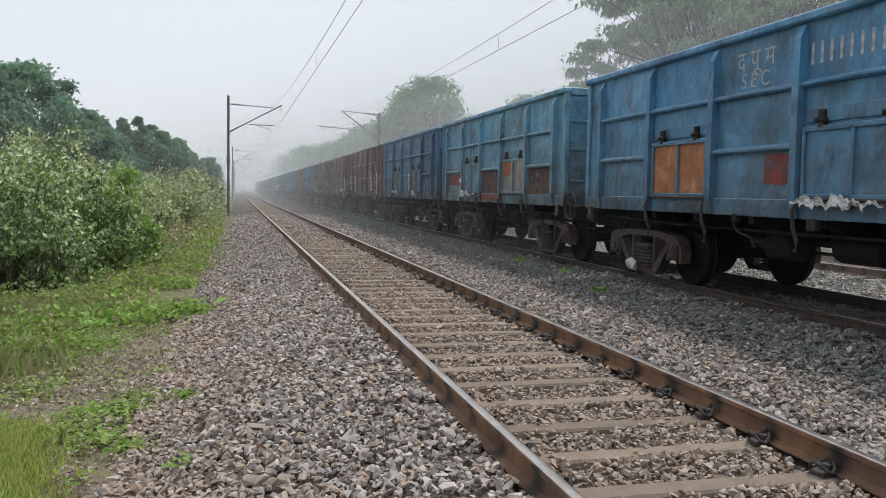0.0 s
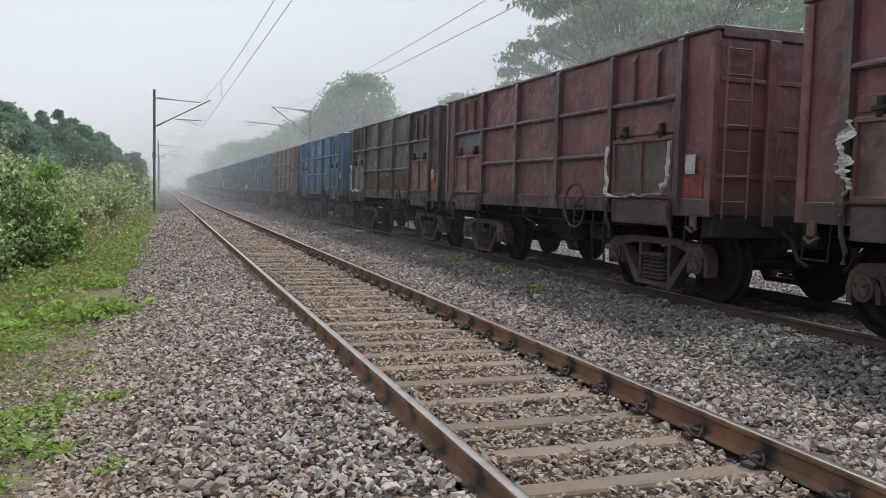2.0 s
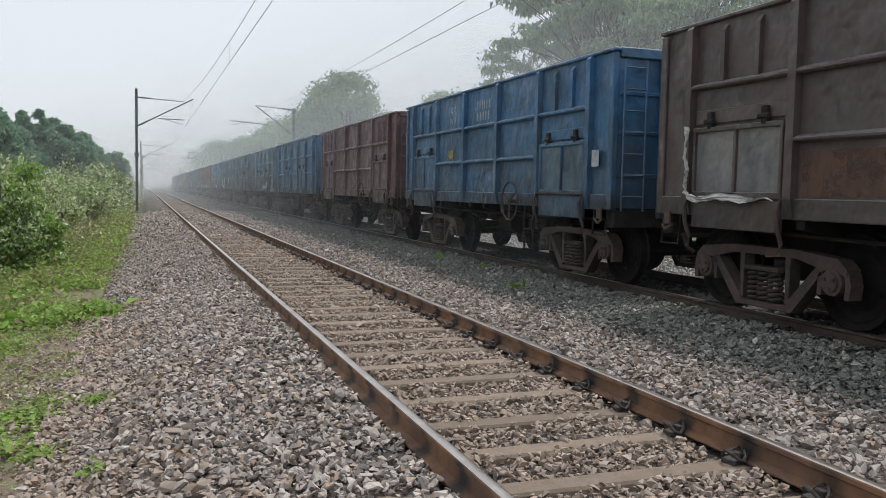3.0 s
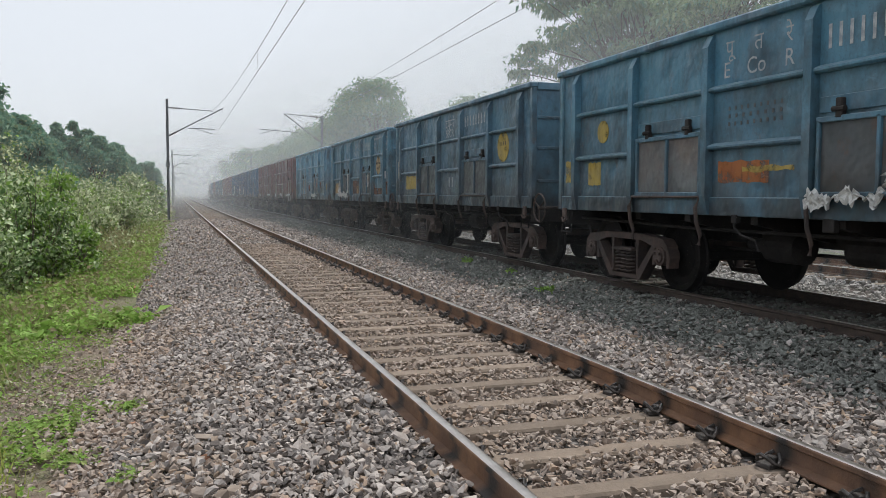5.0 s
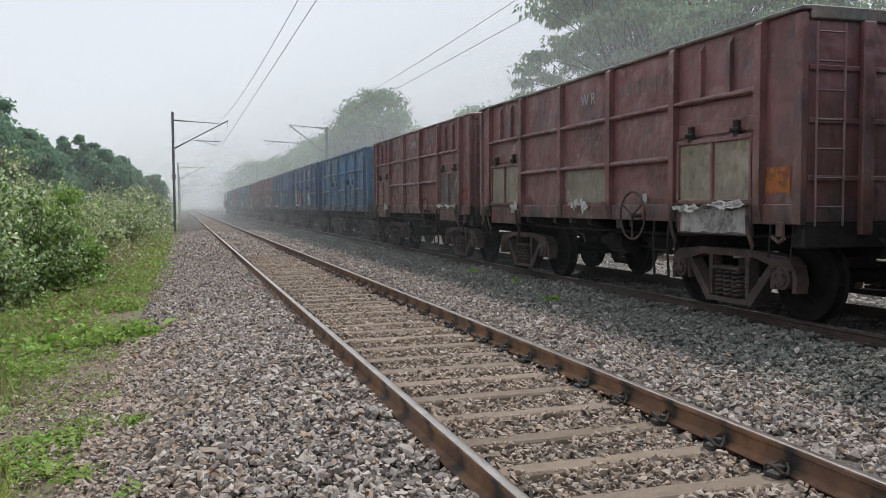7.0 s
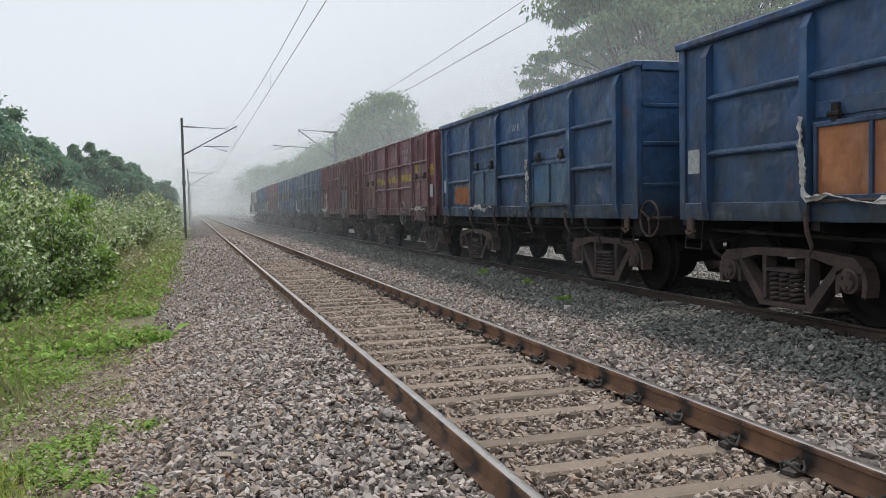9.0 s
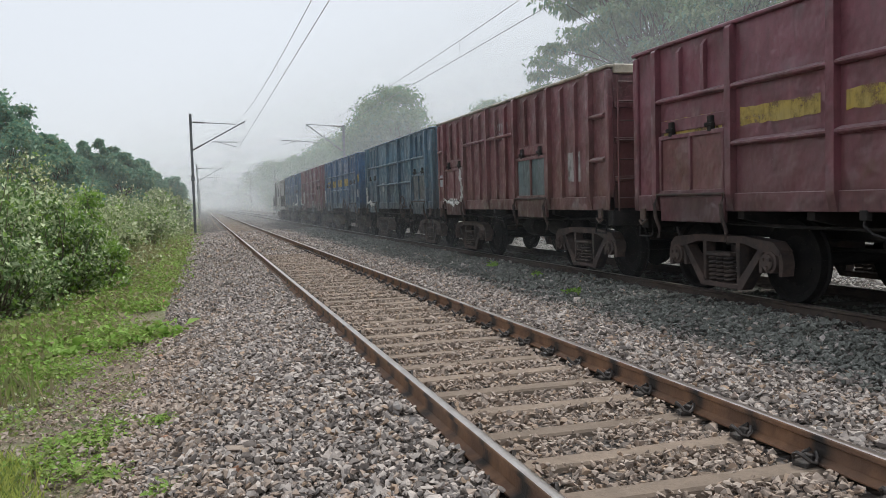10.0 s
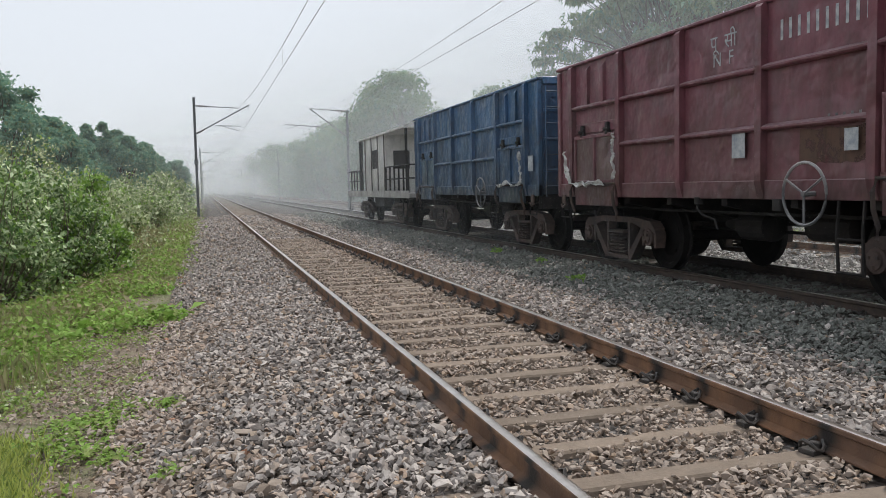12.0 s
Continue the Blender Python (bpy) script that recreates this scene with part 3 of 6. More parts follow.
def bogie(parent, y):
    b = part("bogie", boxed(-0.95, 0.95, -0.16, 0.16, 0.42, 0.66, bevel=0.02), IRON, parent, "grimy cast steel bogie with coil springs")
    b.location.y = y
    for s in (-1, 1):
        bm = bmesh.new()
        x0, x1 = sorted((s * 1.04, s * 1.22))
        prism(bm, [(-1.18, 0.64), (-1.06, 0.74), (-0.5, 0.79), (0.5, 0.79), (1.06, 0.74), (1.18, 0.64), (1.17, 0.58), (0.84, 0.62), (0.5, 0.70), (-0.5, 0.70), (-0.84, 0.62), (-1.17, 0.58)], "x", x0, x1)
        for c in (-1, 1):
            prism(bm, [(c * 0.90, 0.64), (c * 0.77, 0.64), (c * 0.37, 0.22), (c * 0.34, 0.11), (c * 0.44, 0.11)], "x", x0 + 0.01, x1 - 0.01)
            prism(bm, [(c * 0.32, 0.71), (c * 0.40, 0.71), (c * 0.385, 0.2), (c * 0.335, 0.2)], "x", x0 + 0.02, x1 - 0.02)
        box(bm, x0 + 0.005, x1 - 0.005, -0.38, 0.38, 0.11, 0.18, 0.01)
        for c in (-1, 1):
            prism(bm, [(c * 1.12, 0.66), (c * 1.20, 0.60), (c * 1.23, 0.48), (c * 1.21, 0.34), (c * 1.15, 0.34), (c * 1.16, 0.50)], "x", x0 + 0.01, x1 - 0.01)
            prism(bm, [(c * 0.86, 0.60), (c * 0.80, 0.58), (c * 0.79, 0.36), (c * 0.85, 0.36)], "x", x0 + 0.01, x1 - 0.01)
        part("side_frame", bm, IRON, b)
        for c in (-1, 1):
            bm = bmesh.new()
            lathe(bm, [(s * 0.98, 0.13), (s * 1.14, 0.14), (s * 1.23, 0.135), (s * 1.235, 0.10), (s * 1.26, 0.095), (s * 1.265, 0.03)], steps=18)
            for q in range(3):
                u = 2.1 * q + 0.5
                box(bm, *sorted((s * 1.25, s * 1.285)), 0.065 * math.cos(u) - 0.018, 0.065 * math.cos(u) + 0.018, 0.065 * math.sin(u) - 0.018, 0.065 * math.sin(u) + 0.018, 0.004)
            box(bm, *sorted((s * 1.02, s * 1.18)), -0.15, 0.15, 0.02, 0.15, 0.02)
            o = part("axle_box", bm, IRON, b)
            o.location = (0, c * 1.0, 0.5)
        for dy in (-0.165, 0.0, 0.165):
            if ("spring") not in PROTO:
                pts = [(0.072 * math.cos(a), 0.072 * math.sin(a), 0.19 + 0.33 * a / 38) for a in np.linspace(0, 38, 55)]
                PROTO["spring"] = tube(bmesh.new(), pts, 0.019, 5)
                me = bpy.data.meshes.new("coil_spring")
                PROTO["spring"].to_mesh(me)
                me.materials.append(IRON)
                PROTO["spring"] = me
            o = new("coil_spring", PROTO["spring"])
            o.parent, o.location = b, (s * 1.17, dy, 0)
        o = part("spring_plate", boxed(*sorted((s * 1.03, s * 1.25)), -0.27, 0.27, 0.52, 0.57, bevel=0.01), IRON, b)
    for c in (-1, 1):
        if "wheelset" not in PROTO:
            PROTO["wheelset"] = part("wheelset", wheelset_bm(), WHEEL, b, "dark solid steel wheelset")
            w = PROTO["wheelset"]
        else:
            w = again(PROTO["wheelset"], b, Matrix(), "wheelset")
        w.location = (0, c * 1.0, 0.5)
        WHEELS.append((w, c))
    for c in (-1, 1):
        o = part("brake_beam", tube(bmesh.new(), [(-0.9, c * 0.42, 0.4), (0.9, c * 0.42, 0.4)], 0.04), DARK, b)
    return b


PROTO, WHEELS = {}, []


def post_bm(s, kind):
    bm = bmesh.new()
    if kind != "a":
        return prism(bm, [(s * 1.49, 1.12), (s * 1.54, 1.12), (s * 1.585, 1.32), (s * 1.585, 3.29), (s * 1.56, 3.325), (s * 1.49, 3.325)], "y", -0.058, 0.058)
    prism(bm, [(s * 1.49, 1.12), (s * 1.555, 1.12), (s * 1.60, 1.34), (s * 1.60, 3.11), (s * 1.53, 3.25), (s * 1.49, 3.27)], "y", -0.058, 0.058)
    return bm


def stiffener_bm(s, y0, y1, z):
    return prism(bmesh.new(), [(s * 1.49, z - 0.05), (s * 1.555, z - 0.05), (s * 1.58, z - 0.03), (s * 1.58, z - 0.008), (s * 1.56, z + 0.008), (s * 1.49, z + 0.035)], "y", y0, y1)


def door(parent, s, posts, i, apron, mat=None):
    a, b = posts[i] - 0.10, posts[i + 1] + 0.10
    x0, x1 = sorted((s * 1.495, s * 1.53))
    bm = boxed(x0, x1, b, a, 1.36, 2.10, bevel=0.006)
    d = part("door", bm, mat or BASE_PAINT, parent)
    f0, f1 = sorted((s * 1.52, s * 1.565))
    bm = bmesh.new()
    for y in (a - 0.03, (a + b) / 2, b + 0.03):
        box(bm, f0, f1, y - 0.022, y + 0.022, 1.36, 2.10, 0.006)
    for z in (1.36, 2.10):
        box(bm, f0, f1 + 0.003 * s, b, a, z - 0.028, z + 0.028, 0.006)
    part("door_frame", bm, BASE_PAINT, d)
    bm = boxed(*sorted((s * 1.493, s * 1.52)), b, a, 2.17, 2.33, bevel=0.005)
    part("hinge_plate", bm, BASE_PAINT, parent)
    for y in (a - 0.3, b + 0.3):
        bm = bmesh.new()
        box(bm, *sorted((s * 1.50, s * 1.57)), y - 0.045, y + 0.045, 2.10, 2.30, 0.012)
        tube(bm, [(s * 1.56, y - 0.08, 2.19), (s * 1.56, y + 0.08, 2.19)], 0.028, 7)
        part("hinge", bm, DARK, parent)
    part("locking_bar", tube(bmesh.new(), [(s * 1.585, b - 0.02, 1.33), (s * 1.585, a + 0.02, 1.33)], 0.018), IRON, parent)
    if apron:
        part("apron", boxed(*sorted((s * 1.50, s * 1.555)), b + 0.02, a - 0.02, 0.97, 1.30, bevel=0.008), BASE_PAINT, parent)
    for y in (a + 0.02, b - 0.02):
        bm = tube(bmesh.new(), [(s * 1.57, y, 1.34), (s * 1.63, y, 1.2), (s * 1.61, y, 1.02), (s * 1.55, y, 0.86), (s * 1.57, y, 0.74)], 0.026, 6)
        part("latch_lever", bm, IRON, parent)
    return d


def wagon(kind):
    """An open high-sided coal wagon. kind 'a': doors in the second and fourth bays; 'b': doors in the end bays; 'c': close upright ribs."""
    w = empty("coal_wagon")
    doors = {"a": (1, 3), "b": (0, 4), "c": (0, 3)}[kind]
    posts = [y - d for y, d in zip(POSTS, (0, 0.05, 0.08, 0.11, 0.19, 0.10))] if kind == "a" else POSTS
    for s in (-1, 1):
        for y1, y0 in zip([-0.03, *posts], [*posts, -LEN + 0.03]):
            part("side_panel", boxed(*sorted((s * 1.45, s * 1.495)), y0, y1, 1.14, 3.3 if kind == "a" else 3.335), BASE_PAINT, w)
        part("side_sill", boxed(*sorted((s * 1.44, s * 1.53)), -LEN, 0, 1.11, 1.33, bevel=0.01), BASE_PAINT, w)
        bm = bmesh.new()
        if kind == "a":
            box(bm, *sorted((s * 1.43, s * 1.59)), -LEN - 0.02, 0.02, 3.285, 3.385, 0.02)
        else:
            box(bm, *sorted((s * 1.43, s * 1.55)), -LEN - 0.02, 0.02, 3.325, 3.375, 0.012)
        part("top_rail", bm, BASE_PAINT, w)
        first = part("post", post_bm(s, kind), BASE_PAINT, w)
        first.location.y = posts[0]
        for y in posts[1:]:
            again(first, w, pose(0, y, 0))
        for y in (-0.06, -LEN + 0.06):
            o = part("corner_post", boxed(*sorted((s * 1.44, s * 1.54)), -0.06, 0.06, 1.11, 3.30, bevel=0.015), BASE_PAINT, w)
            o.location.y = y
        if kind == "c":
            for i in range(5):
                for j in (1, 2):
                    o = part("rib", prism(bmesh.new(), [(s * 1.49, 1.3), (s * 1.55, 1.35), (s * 1.56, 3.2), (s * 1.49, 3.28)], "y", -0.04, 0.04), BASE_PAINT, w)
                    o.location.y = posts[i] - 1.7 * j / 3
                    if i in doors:
                        for v in o.data.vertices:
                            v.co.z = max(v.co.z, 2.36)
            for z in (2.62, 1.93):
                for y0, y1 in ((-0.58, -0.1), (-LEN + 0.1, posts[5] - 0.06)):
                    part("stiffener", stiffener_bm(s, y0, y1, z), BASE_PAINT, w)
            part("stiffener", stiffener_bm(s, posts[3] + 0.06, posts[1] - 0.06, 2.66), BASE_PAINT, w)
        else:
            for i in range(5):
                a, b = posts[i] - 0.058, posts[i + 1] + 0.058
                part("stiffener", stiffener_bm(s, b, a, 2.62), BASE_PAINT, w)
                if i not in doors:
                    part("stiffener", stiffener_bm(s, b, a, 1.94), BASE_PAINT, w)
                elif kind == "b":
                    for j in (1, 2):
                        o = part("rib", prism(bmesh.new(), [(s * 1.49, 2.6), (s * 1.55, 2.62), (s * 1.55, 3.2), (s * 1.49, 3.28)], "y", -0.035, 0.035), BASE_PAINT, w)
                        o.location.y = posts[i] - 1.7 * j / 3
        for i in doors:
            door(w, s, posts, i, kind != "a")
        for y in ((posts[2] - 0.55, posts[4] - 0.5) if kind == "a" else (posts[2] - 0.4,)):
            bm = tube(bmesh.new(), [(s * 1.50, y, 1.14), (s * 1.53, y, 0.98), (s * 1.52, y - 0.10, 0.90), (s * 1.44, y - 0.26, 0.84), (s * 1.42, y - 0.29, 0.72)], 0.016, 6)
            box(bm, *sorted((s * 1.47, s * 1.55)), y - 0.05, y + 0.05, 1.03, 1.13, 0.01)
            part("release_lever", bm, DARK, w)
        part("sill_bracket", boxed(*sorted((s * 1.45, s * 1.54)), posts[3] - 0.35, posts[3] - 0.20, 0.98, 1.12, bevel=0.012), DARK, w)
    for e, y in ((1, -0.03), (-1, -LEN + 0.03)):
        part("end_wall", boxed(-1.46, 1.46, *sorted((y, y - e * 0.04)), 1.14, 3.3), BASE_PAINT, w)
        part("top_rail", boxed(-1.43, 1.43, *sorted((y + e * 0.05, y - e * 0.10)), 3.24, 3.385, bevel=0.015), BASE_PAINT, w)
        for z in (1.6, 2.2, 2.75):
            d = 0.06 if kind == "c" else 0.022
            part("end_rib", boxed(-1.42, 1.42, *sorted((y, y + e * d)), z - 0.4 * d - 0.02, z + 0.4 * d + 0.02, bevel=0.008), BASE_PAINT, w)
        for x in (-0.7, 0.7):
            part("end_post", boxed(x - 0.08, x + 0.08, *sorted((y, y + e * 0.08)), 1.0, 3.25, bevel=0.015), BASE_PAINT, w)
        if kind != "a":
            bm = bmesh.new()
            for x in (-1.40, -1.05):
                tube(bm, [(x, y + e * 0.10, 1.1), (x, y + e * 0.10, 3.2)], 0.014, 5)
            lad = part("ladder", bm, BASE_PAINT, w)
            rung = None
            for z in np.arange(1.3, 3.2, 0.3):
                if rung is None:
                    rung = part("rung", tube(bmesh.new(), [(-1.40, y + e * 0.10, 0), (-1.05, y + e * 0.10, 0)], 0.012, 5), BASE_PAINT, lad)
                    rung.location.z = z
                else:
                    again(rung, lad, pose(0, 0, z))
        bm = bmesh.new()
        box(bm, -1.57, -1.53, *sorted((y - e * 0.18, y - e * 0.30)), 0.98, 1.14, 0.01)
        tube(bm, [(-1.56, y - e * 0.16, 0.97), (-1.57, y - e * 0.24, 0.92), (-1.56, y - e * 0.36, 0.98)], 0.02, 6)
        part("towing_hook", bm, IRON, w)
        part("headstock", boxed(-1.45, 1.45, *sorted((y, y - e * 0.2)), 0.86, 1.13, bevel=0.015), DARK, w)
        bm = bmesh.new()
        box(bm, -0.13, 0.13, *sorted((y, y + e * 0.34)), 0.93, 1.13, 0.03)
        box(bm, -0.2, 0.17, *sorted((y + e * 0.30, y + e * 0.49)), 0.88, 1.18, 0.05)
        part("coupler", bm, DARK, w, "heavy black knuckle coupler")
        part("brake_hose", tube(bmesh.new(), [(-0.45, y, 0.95), (-0.47, y + e * 0.22, 0.85), (-0.46, y + e * 0.34, 0.62), (-0.42, y + e * 0.47, 0.55)], 0.026), DARK, w)
        o = part("step", tube(bmesh.new(), [(-1.5, y - e * 0.1, 1.15), (-1.53, y - e * 0.1, 0.75), (-1.53, y - e * 0.45, 0.75), (-1.5, y - e * 0.45, 1.15)], 0.016, 5), DARK, w)
    part("floor", boxed(-1.46, 1.46, -LEN + 0.05, -0.05, 1.12, 1.22), DARK, w)
    part("centre_sill", boxed(-0.34, 0.34, -LEN + 0.1, -0.1, 0.72, 1.11, bevel=0.02), DARK, w)
    for y in (-2.4, -3.6, -4.9, -6.2, -7.4):
        part("cross_bar", prism(bmesh.new(), [(-1.44, 1.12), (1.44, 1.12), (1.44, 1.02), (0.4, 0.8), (-0.4, 0.8), (-1.44, 1.02)], "y", y - 0.06, y + 0.06), DARK, w)
    bm = lathe(bmesh.new(), [(-0.32, 0.1), (-0.30, 0.2), (0.25, 0.2), (0.32, 0.12), (0.7, 0.05)], steps=16)
    o = part("brake_cylinder", bm, DARK, w)
    o.matrix_basis = pose(-0.55, -4.4, 0.72, 0, 0, 90)
    bm = lathe(bmesh.new(), [(-0.4, 0.08), (-0.36, 0.17), (0.36, 0.17), (0.4, 0.08)], steps=14)
    o = part("air_tank", bm, DARK, w)
    o.matrix_basis = pose(-0.6, -5.9, 0.75, 0, 0, 90)
    part("brake_rod", tube(bmesh.new(), [(-0.3, -2.6, 0.62), (-0.35, -7.2, 0.66)], 0.025), DARK, w)
    part("brake_pipe", tube(bmesh.new(), [(-1.2, -0.2, 0.98), (-1.15, -3.0, 0.92), (-1.15, -6.8, 0.92), (-1.2, -LEN + 0.2, 0.98)], 0.022), DARK, w)
    bogie(w, -1.63)
    bogie(w, -LEN + 1.63)
    if kind == "c":
        return w
    bm = bmesh.new()
    if kind == "a":
        c, r = Vector((-1.5, -LEN - 0.28, 1.12)), 0.25
    else:
        c, r = Vector((-1.66, -6.62, 1.18)), 0.33
    tube(bm, [c + Vector((0, r * math.cos(a), r * math.sin(a))) for a in np.linspace(0, 2 * math.pi, 25)], 0.017, 6)
    for a in (0.5, 2.6, 4.7):
        tube(bm, [c, c + Vector((0, r * math.cos(a), r * math.sin(a)))], 0.014, 5)
    tube(bm, [c + Vector((0.35, 0, 0)), c + Vector((-0.02, 0, 0))], 0.03, 7)
    part("brake_wheel", bm, IRON, w, "iron spoked handbrake wheel")
    if kind == "b":
        bm = bmesh.new()
        for y in (-6.95, -7.30):
            tube(bm, [(-1.50, y, 1.14), (-1.53, y, 0.80), (-1.50, y, 0.36)], 0.018, 5)
        for z in (0.38, 0.72):
            tube(bm, [(-1.52, -6.95, z), (-1.52, -7.30, z)], 0.016, 5)
        part("foot_step", bm, DARK, w)
    return w


SIDE = pose(0, 0, 0, 90, 0, -90)


def writing(parent, text, y, z, size, mat=WHITE):
    cu = bpy.data.curves.new("lettering", "FONT")
    cu.body, cu.size, cu.align_x, cu.align_y, cu.extrude = text, size, "CENTER", "CENTER", 0.001
    cu.materials.append(mat)
    o = new("lettering", cu)
    o.parent, o.matrix_basis = parent, pose(-1.499, y, z) @ SIDE
    return o


def bars(parent, y0, y1, z, h, n, mat=WHITE, x=-1.498):
    """Painted numerals, as plain bars."""
    made = None
    step = (y1 - y0) / n
    for k in range(n):
        at = pose(0, y0 + step * (k + 0.3), z)
        if made is None:
            w = abs(step) * 0.15
            made = part("painted_mark", boxed(x - 0.002, x, -w, w, -h / 2, h / 2), mat, parent)
            made.matrix_basis = at
        else:
            again(made, parent, at)
    return made


def patch(parent, y0, y1, z0, z1, mat, name="painted_patch", x=-1.499):
    bm = bmesh.new()
    n = 14
    ys, up, lo = np.linspace(y0, y1, n), rng.uniform(-0.015, 0.015, n), rng.uniform(-0.015, 0.015, n)
    for k in range(n - 1):
        vs = [bm.verts.new((x - d, ys[k + i], zz[k + i] + zc)) for i in (0, 1) for zz, zc in ((lo, z0), (up, z1)) for d in (0, 0.004)]
        bm.faces.new((vs[1], vs[3], vs[7], vs[5]))
    bmesh.ops.recalc_face_normals(bm, faces=bm.faces[:])
    return part(name, bm, mat, parent)


def rag(parent, pts, width, drop=0.0):
    """A torn strip of crumpled plastic sheet along points (y, z) on the wagon's side."""
    P, n, rows = [], 46, 7
    d = np.linspace(0, len(pts) - 1, n)
    ys, zs = np.interp(d, range(len(pts)), [p[0] for p in pts]), np.interp(d, range(len(pts)), [p[1] for p in pts])
    soft = lambda m: np.convolve(rng.normal(0, 1, n + 2 * m), np.ones(2 * m + 1) / math.sqrt(2 * m + 1), "valid")
    wide = width * np.clip(0.75 + 0.4 * soft(3) + 0.25 * soft(1), 0.12, 2.0)
    wide[[0, -1]] *= 0.3
    slip, sag, fold = 0.25 * width * soft(4), 0.3 * width * np.abs(soft(2)), [0.02 * soft(2) for j in range(rows)]
    for i in range(n):
        ty, tz = ys[min(i + 1, n - 1)] - ys[max(i - 1, 0)], zs[min(i + 1, n - 1)] - zs[max(i - 1, 0)]
        ln = math.hypot(ty, tz) or 1
        for j in range(rows):
            f = j / (rows - 1) - 0.5
            off = f * wide[i] + slip[i]
            P.append((-1.635 + np.clip(fold[j][i], -0.03, 0.03), ys[i] - tz / ln * off + rng.uniform(-0.006, 0.006), zs[i] + ty / ln * off - sag[i] * abs(ty) / ln - drop * max(0, f) + rng.uniform(-0.006, 0.006)))
    i = np.arange(n * rows).reshape(n, rows)
    F = np.stack([i[:-1, :-1], i[1:, :-1], i[1:, 1:], i[:-1, 1:]], -1).reshape(-1, 4)
    o = new("torn_plastic", mesh_np("torn_plastic", np.array(P), F, [PLASTIC]))
    o.parent = parent
    return tagged(o, "torn white plastic sheet")


def repaint(w, mat, door_mats=()):
    """Gives one wagon its own paint; door_mats: for the near side's doors, tail to head."""
    k = 0
    for o in w.children_recursive:
        if o.type == "MESH" and o.data.materials and o.data.materials[0] is BASE_PAINT:
            o.material_slots[0].link = "OBJECT"
            o.material_slots[0].material = mat
            if o.name.split(".")[0] == "door" and o.data.vertices[0].co.x < 0:
                if k < len(door_mats) and door_mats[k]:
                    o.material_slots[0].material = PAINTS[door_mats[k]]
                k += 1


# number in the train: kind, paint, doors, label
WAGONS = {
    0: ("a", "blue", (), "blue open coal wagon with streaked faded paint"),
    1: ("a", "blue", ("orange", None), "blue open coal wagon with one rusty orange door"),
    2: ("a", "teal", (None, "cream"), "faded light blue open coal wagon with a cream door"),
    3: ("a", "dark_blue", ("grey_green", "grey_rust"), "dark blue open coal wagon with grimy doors"),
    4: ("b", "red", ("brown", "rust_red"), "red-brown open coal wagon with torn plastic round its doors"),
    5: ("b", "red", ("rust_red", "dark_brown"), "red-brown open coal wagon with rusty doors"),
    6: ("b", "dark_brown", ("wood_grey", "rust_red"), "dark sooty brown open coal wagon with a pale grey door"),
    7: ("b", "mid_blue", ("dark_blue", "grey_blue"), "blue open coal wagon with dark doors"),
    8: ("b", "brown", (), "grimy brown open coal wagon"),
    9: ("a", "dark_blue", (), "dark blue open coal wagon"),
    10: ("a", "slate", ("grey_rust", "sooty"), "weathered slate-blue open coal wagon with yellow paint patches"),
    11: ("a", "grey_blue", ("sooty", "sooty"), "grey-blue sooty open coal wagon with white lettering"),
    12: ("a", "slate", ("sooty", "sooty"), "dusty slate-blue open coal wagon trailing torn plastic"),
    13: ("a", "teal", ("grey_rust", "grey_rust"), "pale faded blue open coal wagon with rusty doors"),
    14: ("b", "rust_red", ("khaki", "khaki"), "rusty red open coal wagon with pale dusty doors"),
    15: ("b", "red", ("rust_red", "dark_brown"), "red-brown open coal wagon"),
    16: ("a", "mid_blue", (), "blue open coal wagon"),
    17: ("a", "deep_blue", ("orange", "grey_blue"), "deep blue open coal wagon with an orange door"),
    18: ("a", "deep_blue", ("dark_blue", "dark_blue"), "deep blue open coal wagon with rust in its lower bays"),
    19: ("b", "maroon", ("red", "maroon"), "maroon open coal wagon with a broken yellow stripe"),
    20: ("c", "red", ("red", "grey_green"), "red open coal wagon with close upright ribs"),
    21: ("b", "iron_slate", ("iron_slate", "sooty"), "dark slate-blue open coal wagon with white torn plastic"),
    22: ("b", "navy", ("navy", "iron_slate"), "dark blue open coal wagon with a worn yellow stripe"),
    23: ("b", "maroon", ("brown", "brown"), "maroon open coal wagon with a large handbrake wheel"),
    24: ("b", "navy", ("iron_slate", "navy"), "dark blue open coal wagon beside the brake van"),
}
# how far each wagon's tail stands off even spacing
OFFSET = {1: 0.10, 2: 0.2, 3: 0.05, 4: -0.35, 5: 0.15, 6: -0.2, 10: -0.3, 11: -0.1, 12: -0.08, 13: -0.05, 14: 0.25, 17: 0.25, 18: 0.42, 19: 0.08, 20: -0.05, 21: -0.38}
TAIL, SPACING = 10.12, 10.713
KINDS = {k: wagon(k) for k in "abc"}


def run(t):
    """How far the train has come at t seconds."""
    return 19.304 * t + 0.0272 * t * t


TRAIN = []


